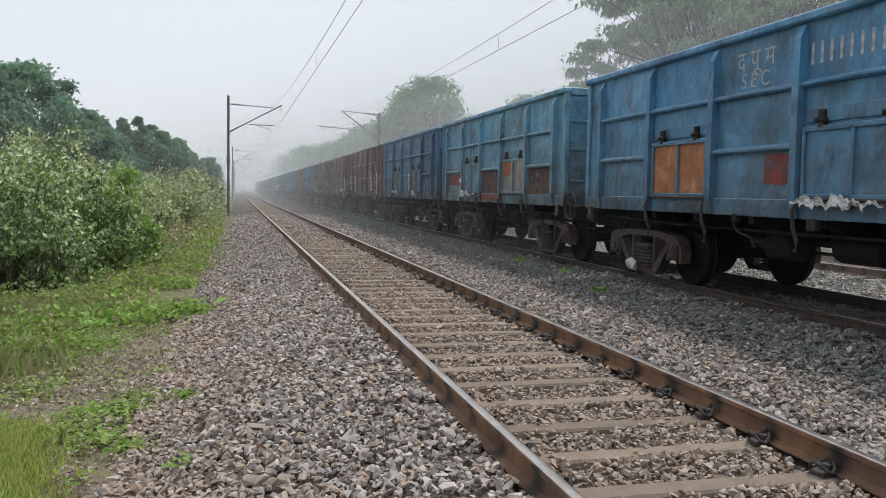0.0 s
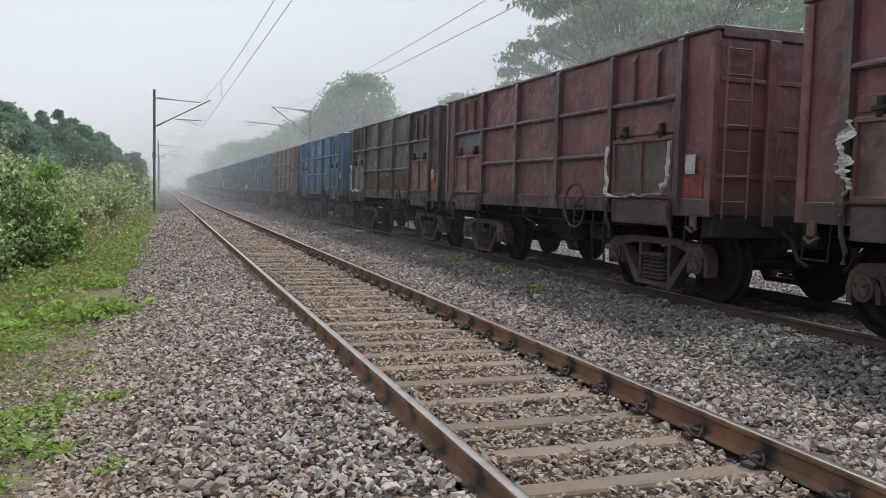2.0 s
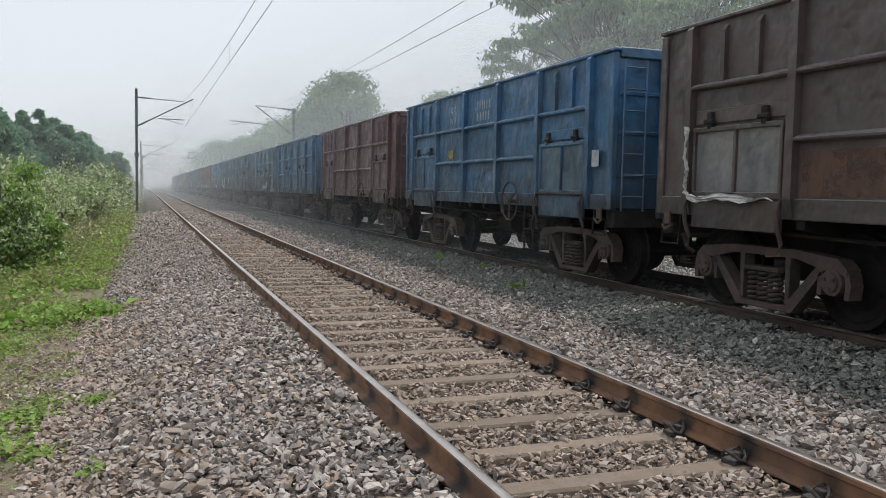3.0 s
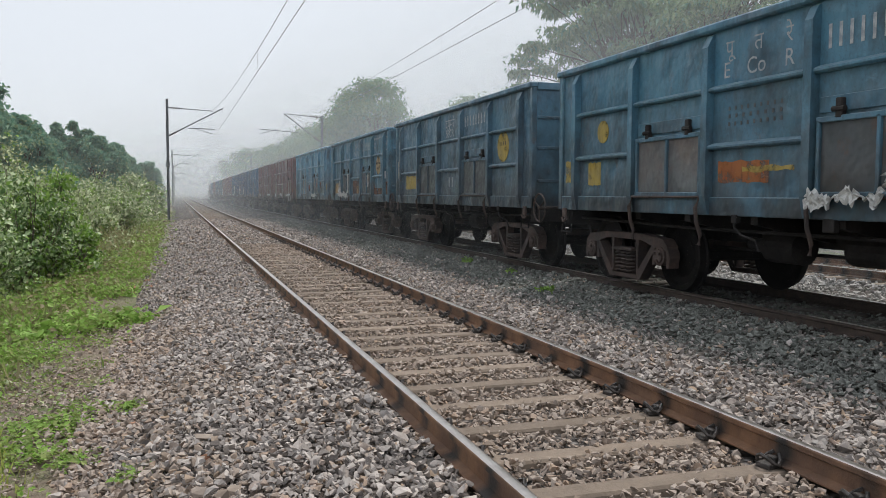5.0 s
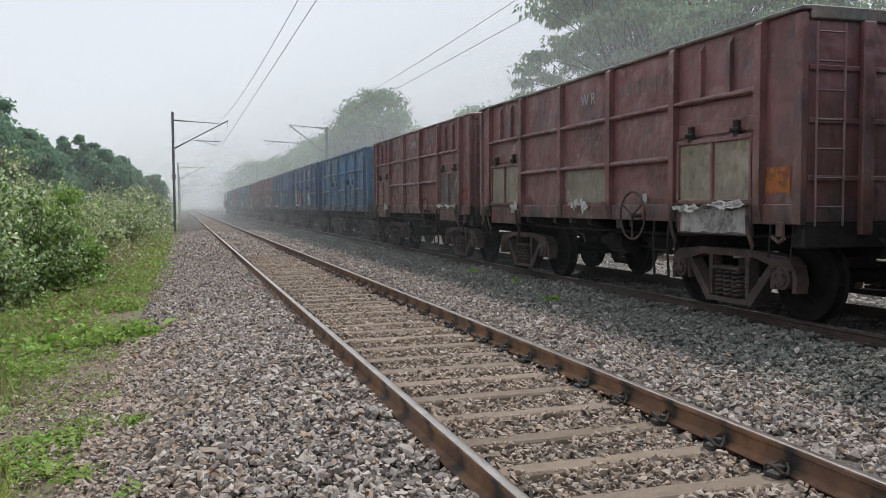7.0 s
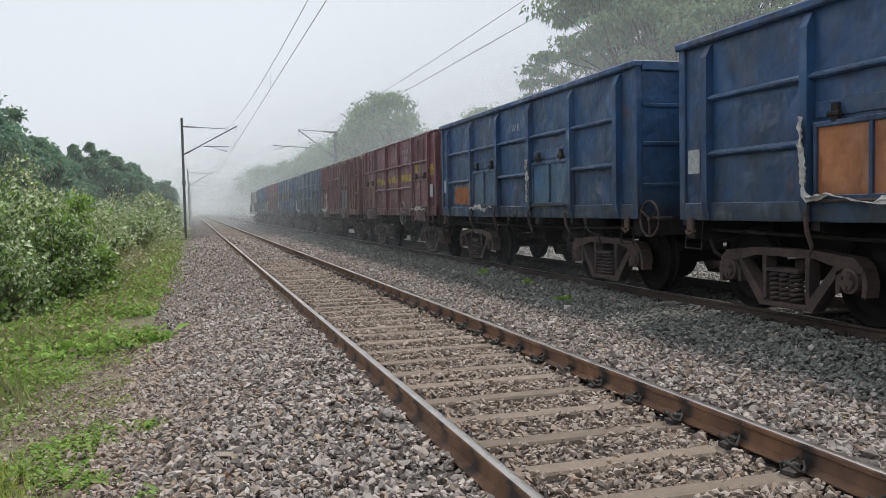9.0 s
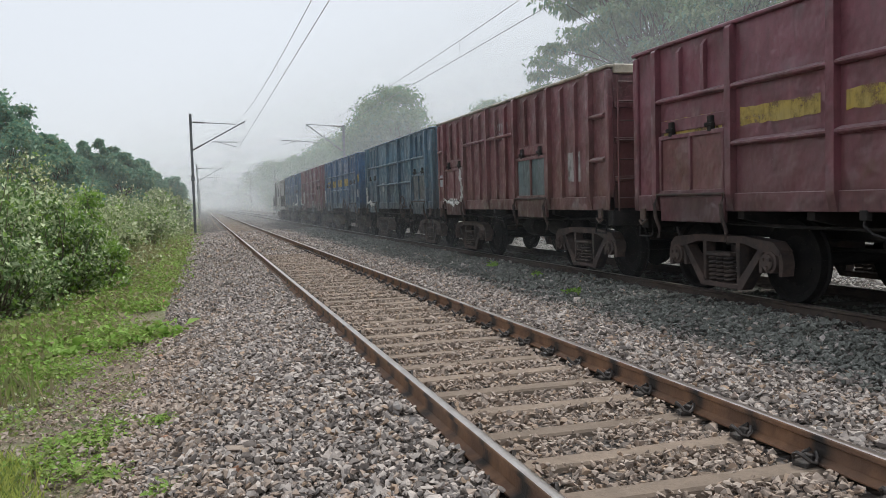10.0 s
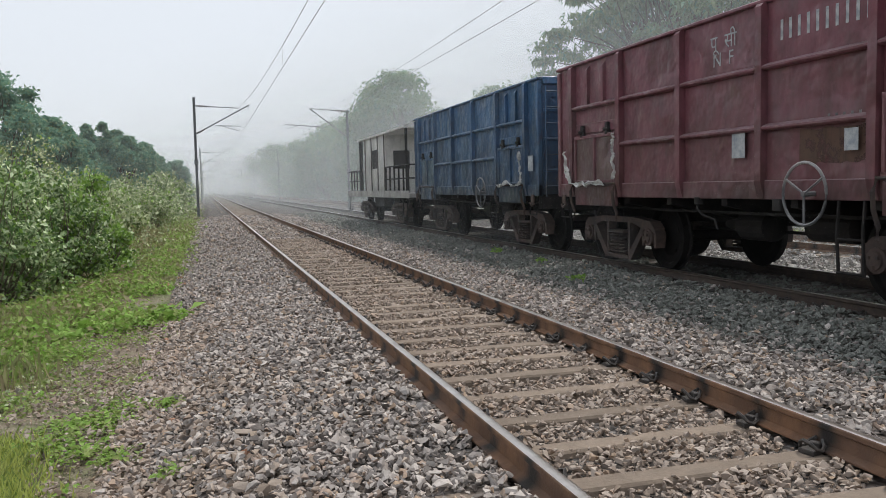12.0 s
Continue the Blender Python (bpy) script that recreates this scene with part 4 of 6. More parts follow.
def decorate(k, w):
    B = [(POSTS[i] - 0.12, POSTS[i + 1] + 0.12) for i in range(5)]
    Y, O, R = WORN["yellow"], WORN["orange"], WORN["red"]
    def label_card(y, z, s=0.24):
        bm = boxed(-1.547, -1.543, y - s * 0.42, y + s * 0.42, z - s / 2, z + s / 2)
        part("label_card", bm, WHITE, w, "small white label card")
    if k == 1:
        writing(w, "द पू म", -4.95, 3.02, 0.34)
        writing(w, "S E C", -4.95, 2.77, 0.26)
        bars(w, -5.95, -7.3, 2.93, 0.24, 9)
        patch(w, -5.2, -5.68, 1.5, 1.86, R)
        rag(w, [(-5.9, 1.33), (-7.3, 1.31)], 0.12)
        V = rng.normal(size=(40, 3))
        V = V / np.linalg.norm(V, axis=1, keepdims=True) * rng.uniform(0.06, 0.15, (40, 1)) * (0.7, 1.2, 0.9)
        bm = bmesh.new()
        for q in V:
            bm.verts.new(q)
        bmesh.ops.convex_hull(bm, input=bm.verts[:])
        bmesh.ops.delete(bm, geom=[v for v in bm.verts if not v.link_faces], context="VERTS")
        o = part("plastic_bag", bm, PLASTIC, w, "crumpled white plastic bag caught on the bogie")
        o.location = (-1.36, -1.55, 0.22)
    if k == 2:
        patch(w, -7.6, -9.05, 1.34, 1.90, WORN["dark_rust"])
        patch(w, -4.15, -5.68, 1.34, 1.90, WORN["dark_rust"])
        patch(w, -0.75, -2.2, 1.55, 1.85, R)
        patch(w, -4.2, -5.6, 1.16, 1.31, R, x=-1.535)
        patch(w, -5.95, -6.55, 1.75, 2.07, O, x=-1.535)
        bars(w, -6.3, -7.2, 2.90, 0.17, 6, PAINTS["pale"])
        rag(w, [(-2.45, 1.75), (-2.5, 1.38), (-3.9, 1.35)], 0.12)
    if k == 3:
        bars(w, -6.0, -7.0, 2.95, 0.2, 6, PAINTS["grey_blue"])
        rag(w, [(-2.6, 1.34), (-3.7, 1.33)], 0.07)
        rag(w, [(-5.92, 2.0), (-5.95, 1.38)], 0.07)
        rag(w, [(-6.4, 1.34), (-6.9, 1.31)], 0.10)
        for z, n in ((3.10, 7), (2.96, 8), (2.82, 7)):
            bars(w, -7.95, -8.8, z, 0.09, n, PAINTS["pale"])
        bars(w, -7.5, -9.0, 1.22, 0.11, 11, PAINTS["grey_rust"], -1.533)
        label_card(-8.5, 1.62, 0.13)
        label_card(-0.35, 1.75)
        bars(w, -4.6, -4.9, 1.55, 0.18, 2)
    if k == 4:
        rag(w, [(-7.5, 2.25), (-7.52, 1.8), (-7.6, 1.4)], 0.16)
        rag(w, [(-9.05, 2.2), (-9.08, 1.75), (-9.05, 1.2)], 0.14)
        rag(w, [(-0.72, 2.1), (-0.75, 1.4)], 0.13)
        rag(w, [(-2.3, 2.1), (-2.34, 1.3)], 0.10)
        patch(w, -7.7, -8.9, 1.14, 1.30, WORN["pale"], x=-1.535)
        bars(w, -6.0, -7.0, 2.95, 0.18, 7, PAINTS["brown"])
        label_card(-9.4, 1.95)
    if k == 6:
        rag(w, [(-0.70, 2.15), (-0.72, 1.6), (-0.75, 1.34), (-2.2, 1.33)], 0.07)
        patch(w, *B[1], 1.36, 1.8, WORN["dark_rust"])
        patch(w, *B[2], 1.36, 1.75, WORN["dark_rust"])
        patch(w, *B[3], 1.36, 1.8, WORN["dark_rust"])
    if k == 5:
        patch(w, *B[0], 2.20, 2.56, PAINTS["grey_green"])
        rag(w, [(-7.48, 2.05), (-7.5, 1.4), (-8.9, 1.33), (-9.06, 1.6), (-9.06, 2.05)], 0.08)
    if k in (5, 6):
        label_card(-9.4, 1.75)
        patch(w, -9.2, -9.6, 1.35, 1.8, O if k == 6 else R, x=-1.5)
        bars(w, -4.6, -5.4, 1.62, 0.22, 3, PAINTS["wood_grey"])
        bars(w, -3.0, -3.6, 1.62, 0.26, 2, PAINTS["rust_red"])
    if k == 7:
        writing(w, "प रे", -3.25, 3.02, 0.24)
        writing(w, "W R", -3.25, 2.80, 0.20)
        bars(w, -4.6, -5.3, 3.02, 0.16, 6)
        bars(w, -4.6, -5.3, 2.80, 0.16, 5)
        patch(w, -3.0, -3.3, 2.02, 2.2, Y)
        patch(w, -0.72, -2.2, 1.4, 1.7, Y)
        label_card(-9.35, 1.85)
    if k == 10:
        writing(w, "E    Co    R", -4.95, 2.80, 0.26)
        writing(w, "पू     त     रे", -4.95, 3.05, 0.26)
        for z, n in ((2.36, 9), (2.27, 8), (2.18, 9)):
            bars(w, -4.45, -5.45, z, 0.045, n, PAINTS["grey_rust"])
        patch(w, -4.75, -5.6, 1.62, 1.68, Y, x=-1.504)
        for y, z in ((-1.45, 2.3),):
            o = part("round_sign", lathe(bmesh.new(), [(-1.505, 0.0), (-1.505, 0.17), (-1.498, 0.17)], steps=20), Y, w, "worn yellow round sign")
            o.matrix_basis = pose(0, y, z - (0.0 if z < 2.5 else 0.6))
        bars(w, -6.0, -7.1, 2.92, 0.24, 8)
        patch(w, -0.2, -0.6, 1.55, 1.9, Y)
        patch(w, -1.0, -1.4, 1.5, 1.85, Y)
        patch(w, -4.3, -5.2, 1.5, 1.75, O)
        rag(w, [(-5.9, 1.34), (-6.9, 1.33)], 0.14)
        rag(w, [(-7.0, 1.6), (-7.1, 1.3)], 0.2)
    if k == 11:
        writing(w, "दपूमरे", -4.9, 3.0, 0.32)
        writing(w, "SECR", -4.9, 2.78, 0.26)
        bars(w, -5.95, -7.35, 2.97, 0.22, 8)
        bars(w, -4.75, -5.1, 2.2, 0.3, 2, PAINTS["teal"])
        patch(w, -1.0, -2.1, 1.5, 1.85, Y)
        patch(w, -0.1, -0.55, 1.8, 2.3, PAINTS["cream"])
        bars(w, -4.8, -5.25, 1.65, 0.22, 2)
        bm = lathe(bmesh.new(), [(-1.505, 0.0), (-1.505, 0.30), (-1.498, 0.30)], steps=24)
        o = part("round_sign", bm, Y, w, "worn yellow round sign")
        o.matrix_basis = pose(0, -8.3, 2.3)
        bars(w, -8.12, -8.5, 2.36, 0.08, 4, DARK, -1.507)
    if k == 12:
        writing(w, "उ म र", -4.9, 3.03, 0.30)
        writing(w, "N C R", -4.9, 2.79, 0.26)
        bars(w, -5.95, -7.3, 2.95, 0.26, 9)
        for z, y1, n in ((3.12, -8.95, 18), (2.98, -7.95, 4), (2.84, -7.95, 4)):
            bars(w, -7.65, y1, z, 0.075, n)
        rag(w, [(-2.25, 1.85), (-2.3, 1.5), (-2.2, 1.28)], 0.26, 0.05)
        rag(w, [(-2.3, 1.36), (-3.85, 1.34)], 0.15)
        rag(w, [(-3.93, 2.1), (-3.9, 1.4)], 0.05)
        rag(w, [(-7.33, 2.0), (-7.36, 1.6)], 0.04)
        bm = lathe(bmesh.new(), [(-1.505, 0.0), (-1.505, 0.29), (-1.498, 0.29)], steps=24)
        o = part("round_sign", bm, WORN["tan"], w, "worn tan round sign with dark lettering")
        o.matrix_basis = pose(0, -8.3, 2.28)
        writing(w, "WITH TWIN", -8.3, 2.34, 0.105, DARK).location.x = -1.509
        writing(w, "PIPE", -8.3, 2.18, 0.11, DARK).location.x = -1.509
        ring = tube(bmesh.new(), [(0, 0.17 * math.cos(a), 0.2 * math.sin(a)) for a in np.linspace(0, 2 * math.pi, 25)], 0.011, 5)
        part("painted_ring", ring, WHITE, w).location = (-1.492, -9.4, 2.92)
        writing(w, "NP", -9.4, 2.92, 0.2)
        label_card(-9.42, 1.95, 0.22)
        patch(w, -7.55, -7.75, 1.55, 1.66, O)
        patch(w, -7.55, -8.95, 1.36, 1.56, WORN["brown"])
        patch(w, -9.2, -9.7, 1.36, 1.75, WORN["brown"])
        patch(w, -9.45, -9.68, 1.62, 1.74, R, x=-1.505)
        patch(w, -4.25, -5.4, 1.38, 1.84, WORN["brown"])
        patch(w, -5.0, -5.25, 1.38, 1.66, WORN["tan"], x=-1.505)
        patch(w, -6.75, -7.0, 1.75, 1.92, O, x=-1.535)
        patch(w, *B[0], 1.38, 1.78, WORN["tan"])
    if k == 13:
        patch(w, -7.55, -7.95, 1.62, 1.88, O)
        patch(w, -7.75, -8.9, 1.42, 1.70, PAINTS["grey_green"])
        patch(w, -4.3, -4.7, 1.5, 1.8, R)
        patch(w, -9.2, -9.45, 1.55, 1.8, Y)
        rag(w, [(-6.0, 1.34), (-7.3, 1.33)], 0.11)
        patch(w, -6.7, -6.9, 1.7, 1.85, R, x=-1.535)
    if k in (14, 15):
        writing(w, "W R", -4.95, 2.98, 0.26)
        bars(w, -6.0, -7.2, 2.98, 0.18, 8, PAINTS["pale"])
        rag(w, [(-7.6, 1.33), (-9.0, 1.33)], 0.07)
        rag(w, [(-2.0, 1.33), (-2.3, 1.3)], 0.10)
        patch(w, -9.2, -9.6, 1.45, 1.72, O if k == 14 else R)
    if k == 14:
        patch(w, *B[2], 1.36, 1.90, PAINTS["khaki"])
        patch(w, -7.65, -8.95, 1.0, 1.28, WORN["pale"], x=-1.557)
        rag(w, [(-4.6, 1.36), (-5.2, 1.34)], 0.12)
        label_card(-6.75, 1.42, 0.12)
    if k == 17:
        writing(w, "ECR", -4.95, 3.05, 0.30)
        writing(w, "पू म रे", -4.95, 2.78, 0.24)
        bars(w, -5.95, -7.4, 2.95, 0.22, 8)
        bars(w, -4.75, -5.1, 1.6, 0.18, 3)
        label_card(-0.35, 1.85, 0.3)
        rag(w, [(-2.4, 2.2), (-2.45, 1.4), (-3.9, 1.35)], 0.08)
        rag(w, [(-7.2, 1.9), (-7.4, 1.5)], 0.3)
    if k == 18:
        writing(w, "S W R", -4.95, 2.86, 0.22)
        patch(w, -1.0, -2.2, 1.40, 1.80, O)
        label_card(-0.35, 1.85, 0.3)
        rag(w, [(-5.88, 2.2), (-5.9, 1.4)], 0.08)
        rag(w, [(-2.5, 1.33), (-3.9, 1.33)], 0.07)
    if k == 19:
        for b in B[:4]:
            patch(w, b[0] - 0.02, b[1] + 0.1, 2.0 + 0.12, 2.33, Y)
        patch(w, -7.6, -8.0, 2.3, 2.58, Y)
        patch(w, -9.15, -9.55, 2.15, 2.5, Y)
        bars(w, -6.1, -6.9, 3.0, 0.15, 4)
        bars(w, -6.1, -6.9, 2.78, 0.15, 4)
        label_card(-9.4, 1.78, 0.34)
        rag(w, [(-7.6, 1.33), (-9.0, 1.33)], 0.07)
    if k == 20:
        bars(w, -4.6, -5.3, 2.86, 0.15, 6)
        bars(w, -4.6, -5.3, 2.66, 0.15, 5)
        label_card(-0.35, 1.85, 0.3)
        rag(w, [(-2.3, 2.1), (-2.35, 1.5), (-2.3, 1.3)], 0.10)
        rag(w, [(-0.8, 1.35), (-2.1, 1.33)], 0.10)
        patch(w, -8.2, -8.7, 1.6, 2.1, WORN["pale"])
    if k == 21:
        label_card(-3.3, 1.85, 0.32)
        rag(w, [(-0.75, 1.9), (-0.8, 1.34), (-2.1, 1.33)], 0.12)
        bars(w, -9.25, -9.55, 2.9, 0.3, 2)
    if k == 22:
        for b in B[:4]:
            patch(w, b[0] - 0.02, b[1] + 0.1, 2.1, 2.4, Y)
        patch(w, -9.15, -9.6, 2.2, 2.5, Y)
        writing(w, "दपूमरे", -4.95, 3.03, 0.30)
        writing(w, "SECR", -4.95, 2.78, 0.26)
        bars(w, -5.95, -7.2, 3.0, 0.2, 7)
        bars(w, -5.95, -7.2, 2.76, 0.2, 7)
        label_card(-9.4, 1.75, 0.32)
        rag(w, [(-0.78, 2.0), (-0.8, 1.4)], 0.10)
    if k == 23:
        writing(w, "N  F", -4.95, 2.82, 0.24)
        writing(w, "पू  सी", -4.95, 3.03, 0.26)
        bars(w, -6.0, -7.4, 2.98, 0.22, 10)
        label_card(-5.33, 1.75, 0.3)
        patch(w, -6.35, -7.35, 1.50, 1.86, WORN["dark_rust"])
        label_card(-7.15, 1.72, 0.22)
        bars(w, -6.75, -7.4, 1.95, 0.1, 6, PAINTS["pale"])
        rag(w, [(-0.45, 1.9), (-0.62, 1.6), (-0.7, 1.35), (-2.0, 1.36)], 0.11)
        rag(w, [(-2.28, 2.1), (-2.3, 1.4)], 0.06)
    if k == 24:
        label_card(-9.4, 1.75, 0.3)
        rag(w, [(-9.05, 2.0), (-9.08, 1.4), (-7.6, 1.33)], 0.10)


WHEEL_ROWS = {}


def brake_van():
    """Guard's van: a short cabin between two railed platforms under one long roof; local y = 0 at its tail."""
    v = empty("brake_van")
    G, D, E = PAINTS["van_grey"], PAINTS["dark_brown"], -11.4
    part("deck", boxed(-1.48, 1.48, E, 0, 1.0, 1.14, bevel=0.01), G, v)
    part("centre_sill", boxed(-0.34, 0.34, E + 0.2, -0.2, 0.72, 1.0), DARK, v)
    for s in (-1, 1):
        part("deck_edge", boxed(*sorted((s * 1.48, s * 1.53)), E, 0, 0.98, 1.22, bevel=0.01), G, v)
        x0, x1 = sorted((s * 1.42, s * 1.47))
        bm = bmesh.new()
        box(bm, x0, x1, -7.7, -4.0, 1.14, 2.05)
        box(bm, x0, x1, -7.7, -4.0, 2.75, 3.28)
        for a, b in ((-5.3, -4.0), (-7.7, -6.5)):
            box(bm, x0, x1, a, b, 2.05, 2.75)
        part("side_wall", bm, G, v)
        part("window", boxed(*sorted((s * 1.43, s * 1.445)), -6.5, -5.3, 2.05, 2.75), DARK, v)
        for y in (-4.03, -5.3, -6.5, -7.67):
            part("post", boxed(*sorted((s * 1.47, s * 1.50)), y - 0.035, y + 0.035, 1.14, 3.28, bevel=0.005), D, v)
    for y in (-4.05, -7.7):
        bm = bmesh.new()
        box(bm, -1.42, -0.55, y, y + 0.05, 1.14, 2.0)
        box(bm, -1.42, -0.55, y, y + 0.05, 2.65, 3.28)
        box(bm, -1.42, -1.15, y, y + 0.05, 2.0, 2.65)
        box(bm, -0.55, 0.35, y, y + 0.05, 1.14, 3.28)
        box(bm, 0.35, 1.42, y, y + 0.05, 2.95, 3.28)
        box(bm, 1.2, 1.42, y, y + 0.05, 1.14, 2.95)
        part("end_wall", bm, G, v)
        part("window", boxed(-1.15, -0.55, y + 0.015, y + 0.03, 2.0, 2.65), DARK, v)
        part("door", boxed(0.35, 1.2, y + 0.01, y + 0.035, 1.14, 2.95), DARK, v)
    bm = prism(bmesh.new(), [(-1.56, 3.22), (-1.56, 3.29), (-1.1, 3.41), (-0.5, 3.48), (0.5, 3.48), (1.1, 3.41), (1.56, 3.29), (1.56, 3.22)], "y", E + 0.3, -2.7)
    part("roof", bm, G, v, "pale dusty curved roof")
    for y in (-2.8, -3.2, E + 0.4):
        for x in (-1.46, 1.46):
            part("roof_post", boxed(x - 0.035, x + 0.035, y - 0.035, y + 0.035, 1.14, 3.24), DARK, v)
    for y0, y1 in ((-2.8, -0.06), (E + 0.06, -7.7)):
        for s in (-1, 1):
            for z in (1.62, 2.05):
                part("railing_bar", tube(bmesh.new(), [(s * 1.48, y0, z), (s * 1.48, y1, z)], 0.026), DARK, v)
            for y in np.arange(y0 + 0.05, y1 + 0.01, 0.68):
                part("railing_post", tube(bmesh.new(), [(s * 1.48, y, 1.1), (s * 1.48, y, 2.05)], 0.03), DARK, v)
    for y in (-0.06, E + 0.06):
        for z in (1.62, 2.05):
            part("railing_bar", tube(bmesh.new(), [(-1.48, y, z), (1.48, y, z)], 0.026), DARK, v)
        for x in (-0.7, 0.7):
            part("railing_post", tube(bmesh.new(), [(x, y, 1.1), (x, y, 2.05)], 0.03), DARK, v)
    for y in (-0.4, E + 0.8):
        part("step", tube(bmesh.new(), [(-1.48, y, 1.0), (-1.52, y, 0.4), (-1.52, y - 0.55, 0.4), (-1.48, y - 0.55, 1.0)], 0.024), DARK, v)
    bm = bmesh.new()
    box(bm, -0.13, 0.13, 0, 0.4, 0.93, 1.13, 0.03)
    box(bm, -0.13, 0.13, E - 0.45, E, 0.93, 1.13, 0.03)
    part("coupler", bm, DARK, v)
    part("tool_box", boxed(-1.3, -0.9, -6.6, -4.9, 0.62, 0.98, bevel=0.02), DARK, v)
    bogie(v, -2.6)
    bogie(v, E + 2.6)
    return v


def build_train():
    for k, (kind, colour, doors, label) in WAGONS.items():
        w = copy_thing(KINDS[kind], Matrix())
        tagged(w, label, "freight wagon", "wagons of the goods train")
        repaint(w, PAINTS[colour], doors)
        if k in (20, 14):
            for o in w.children:
                if o.name.startswith("top_rail"):
                    o.material_slots[0].material = PAINTS["cream" if k == 20 else "grey_rust"]
        if k in (4, 5):
            for o in w.children:
                if o.name.split(".")[0] in ("post", "stiffener", "rib", "top_rail", "side_sill", "apron"):
                    o.material_slots[0].material = PAINTS["grimy_frame"]
        if k in (19, 23, 24):
            for o in w.children:
                if o.name.startswith("brake_wheel"):
                    o.material_slots[0].link = "OBJECT"
                    o.material_slots[0].material = PAINTS["pale"]
        decorate(k, w)
        TRAIN.append((w, TAIL + SPACING * (k - 1) + OFFSET.get(k, 0)))
    van = tagged(brake_van(), "pale grimy guard's brake van with railed end platforms", "brake van")
    TRAIN.append((van, TAIL + SPACING * 23 + 12.4))


def motions():
    rows = [i / 2 for i in range(25)]
    for w, tail in TRAIN:
        walk(w, [(t, pose(AXIS, tail - run(t), 0)) for t in rows])


def spin_wheels():
    """Rolling: one turn for every 3.14 m of way. Keyed on the pattern wagons, whose copies share it."""
    for w, c in WHEELS:
        if w.animation_data is None:
            key = c
            if key in WHEEL_ROWS:
                w.rotation_mode = "QUATERNION"
                w.animation_data_create()
                w.animation_data.action, w.animation_data.action_slot = WHEEL_ROWS[key]
            else:
                walk(w, [(i / FPS, pose(0, c * 1.0, 0.5, math.degrees(run(i / FPS) / 0.5))) for i in range(12 * FPS + 1)])
                WHEEL_ROWS[key] = (w.animation_data.action, w.animation_data.action_slot)


spin_wheels()
build_train()
for w in KINDS.values():
    for o in (*w.children_recursive, w):
        bpy.data.objects.remove(o)


# ---- overhead line ----
def mast(x, y, top, side, base, tie, strut, steady, box_at):
    """tie, strut, steady: each bar as two points (reach, drop below the top)."""
    m = tagged(empty("overhead_line_mast"), "grey steel overhead line mast with a wire bracket", "line mast", "overhead line masts")
    m.location = (x, y, 0)
    bm = bmesh.new()
    box(bm, -0.075, 0.075, -0.006, 0.006, base, top)
    for s in (-0.075, 0.075):
        box(bm, s - 0.008, s + 0.008, -0.07, 0.07, base, top)
    part("pole", bm, MAST, m)
    part("footing", boxed(-0.35, 0.35, -0.35, 0.35, base - 0.3, base + 0.12, bevel=0.03), SLEEPER, m)
    at = lambda q: (side * q[0], 0, top - q[1])
    for name, q, r in (("bracket_strut", strut, 0.042), ("stay_tube", tie, 0.028), ("steady_arm", steady, 0.030)):
        part(name, tube(bmesh.new(), [at(q[0]), at(q[1])], r), MAST, m)
    e = steady[1]
    part("registration_arm", tube(bmesh.new(), [at((e[0] - 1.2, e[1])), at((e[0] - 0.1, e[1] + 0.32))], 0.02), MAST, m)
    part("dropper_tube", tube(bmesh.new(), [at(strut[1]), at((strut[1][0] - 0.05, strut[1][1] + 0.5))], 0.012), MAST, m)
    for q, d in ((strut, 0.6), (tie, 0.75)):
        a, b = Vector(at(q[0])), Vector(at(q[1]))
        u = (b - a).normalized()
        bm = bmesh.new()
        for k in range(7):
            tube(bm, [a + u * (0.08 + d * k / 7), a + u * (0.08 + d * (k + 0.5) / 7)], 0.07, 8)
        part("insulator", bm, PORCELAIN, m)
    part("number_box", boxed(-0.14, 0.14, -0.16, -0.08, box_at - 0.16, box_at + 0.16, bevel=0.02), MAST, m)
    return m


for y in (54, 122, 182, 240, 300):
    mast(-1.98, y, 7.5, 1, -0.5, ((0.08, 0.55), (2.9, 0.70)), ((0.08, 2.38), (3.5, 0.50)), ((1.3, 1.85), (2.95, 1.88)), 3.26)
for y in (57.3, 118, 180, 240):
    mast(8.67, y, 7.05, -1, -0.5, ((0.08, 0.12), (2.7, -0.06)), ((0.12, 1.9), (2.7, -0.06)), ((1.7, 1.26), (4.5, 1.08)), 2.6)


def overhead(x, contact, messenger, sags, spans, label):
    o = tagged(empty("overhead_wires"), label, "overhead wires")
    for hang, name in ((0, "contact_wire"), (1, "messenger_wire")):
        pts = []
        for a, b, sag in zip(spans, spans[1:], sags):
            for f in np.linspace(0, 1, 16, endpoint=False):
                pts.append((x, a + (b - a) * f, messenger - 4 * sag * f * (1 - f) if hang else contact))
        pts.append((x, spans[-1], messenger if hang else contact))
        part(name, tube(bmesh.new(), pts, 0.008, 5), WIRE, o)
    for a, b, sag in zip(spans, spans[1:4], sags):
        for f in (0.1, 0.25, 0.4, 0.6, 0.75, 0.9):
            y, z1 = a + (b - a) * f, messenger - 4 * sag * f * (1 - f)
            part("dropper", tube(bmesh.new(), [(x, y, contact), (x, y, z1)], 0.005, 4), WIRE, o)
    return o


overhead(0.96, 5.12, 6.95, (1.25, 1.2, 1.2, 1.2, 1.2), (-24, 54, 122, 182, 240, 300), "two thin overhead wires with droppers above the empty track")
overhead(6.17, 5.63, 6.6, (0.5, 0.5, 0.5, 0.5), (-4, 57.3, 118, 180, 240), "two thin overhead wires with droppers above the goods train")


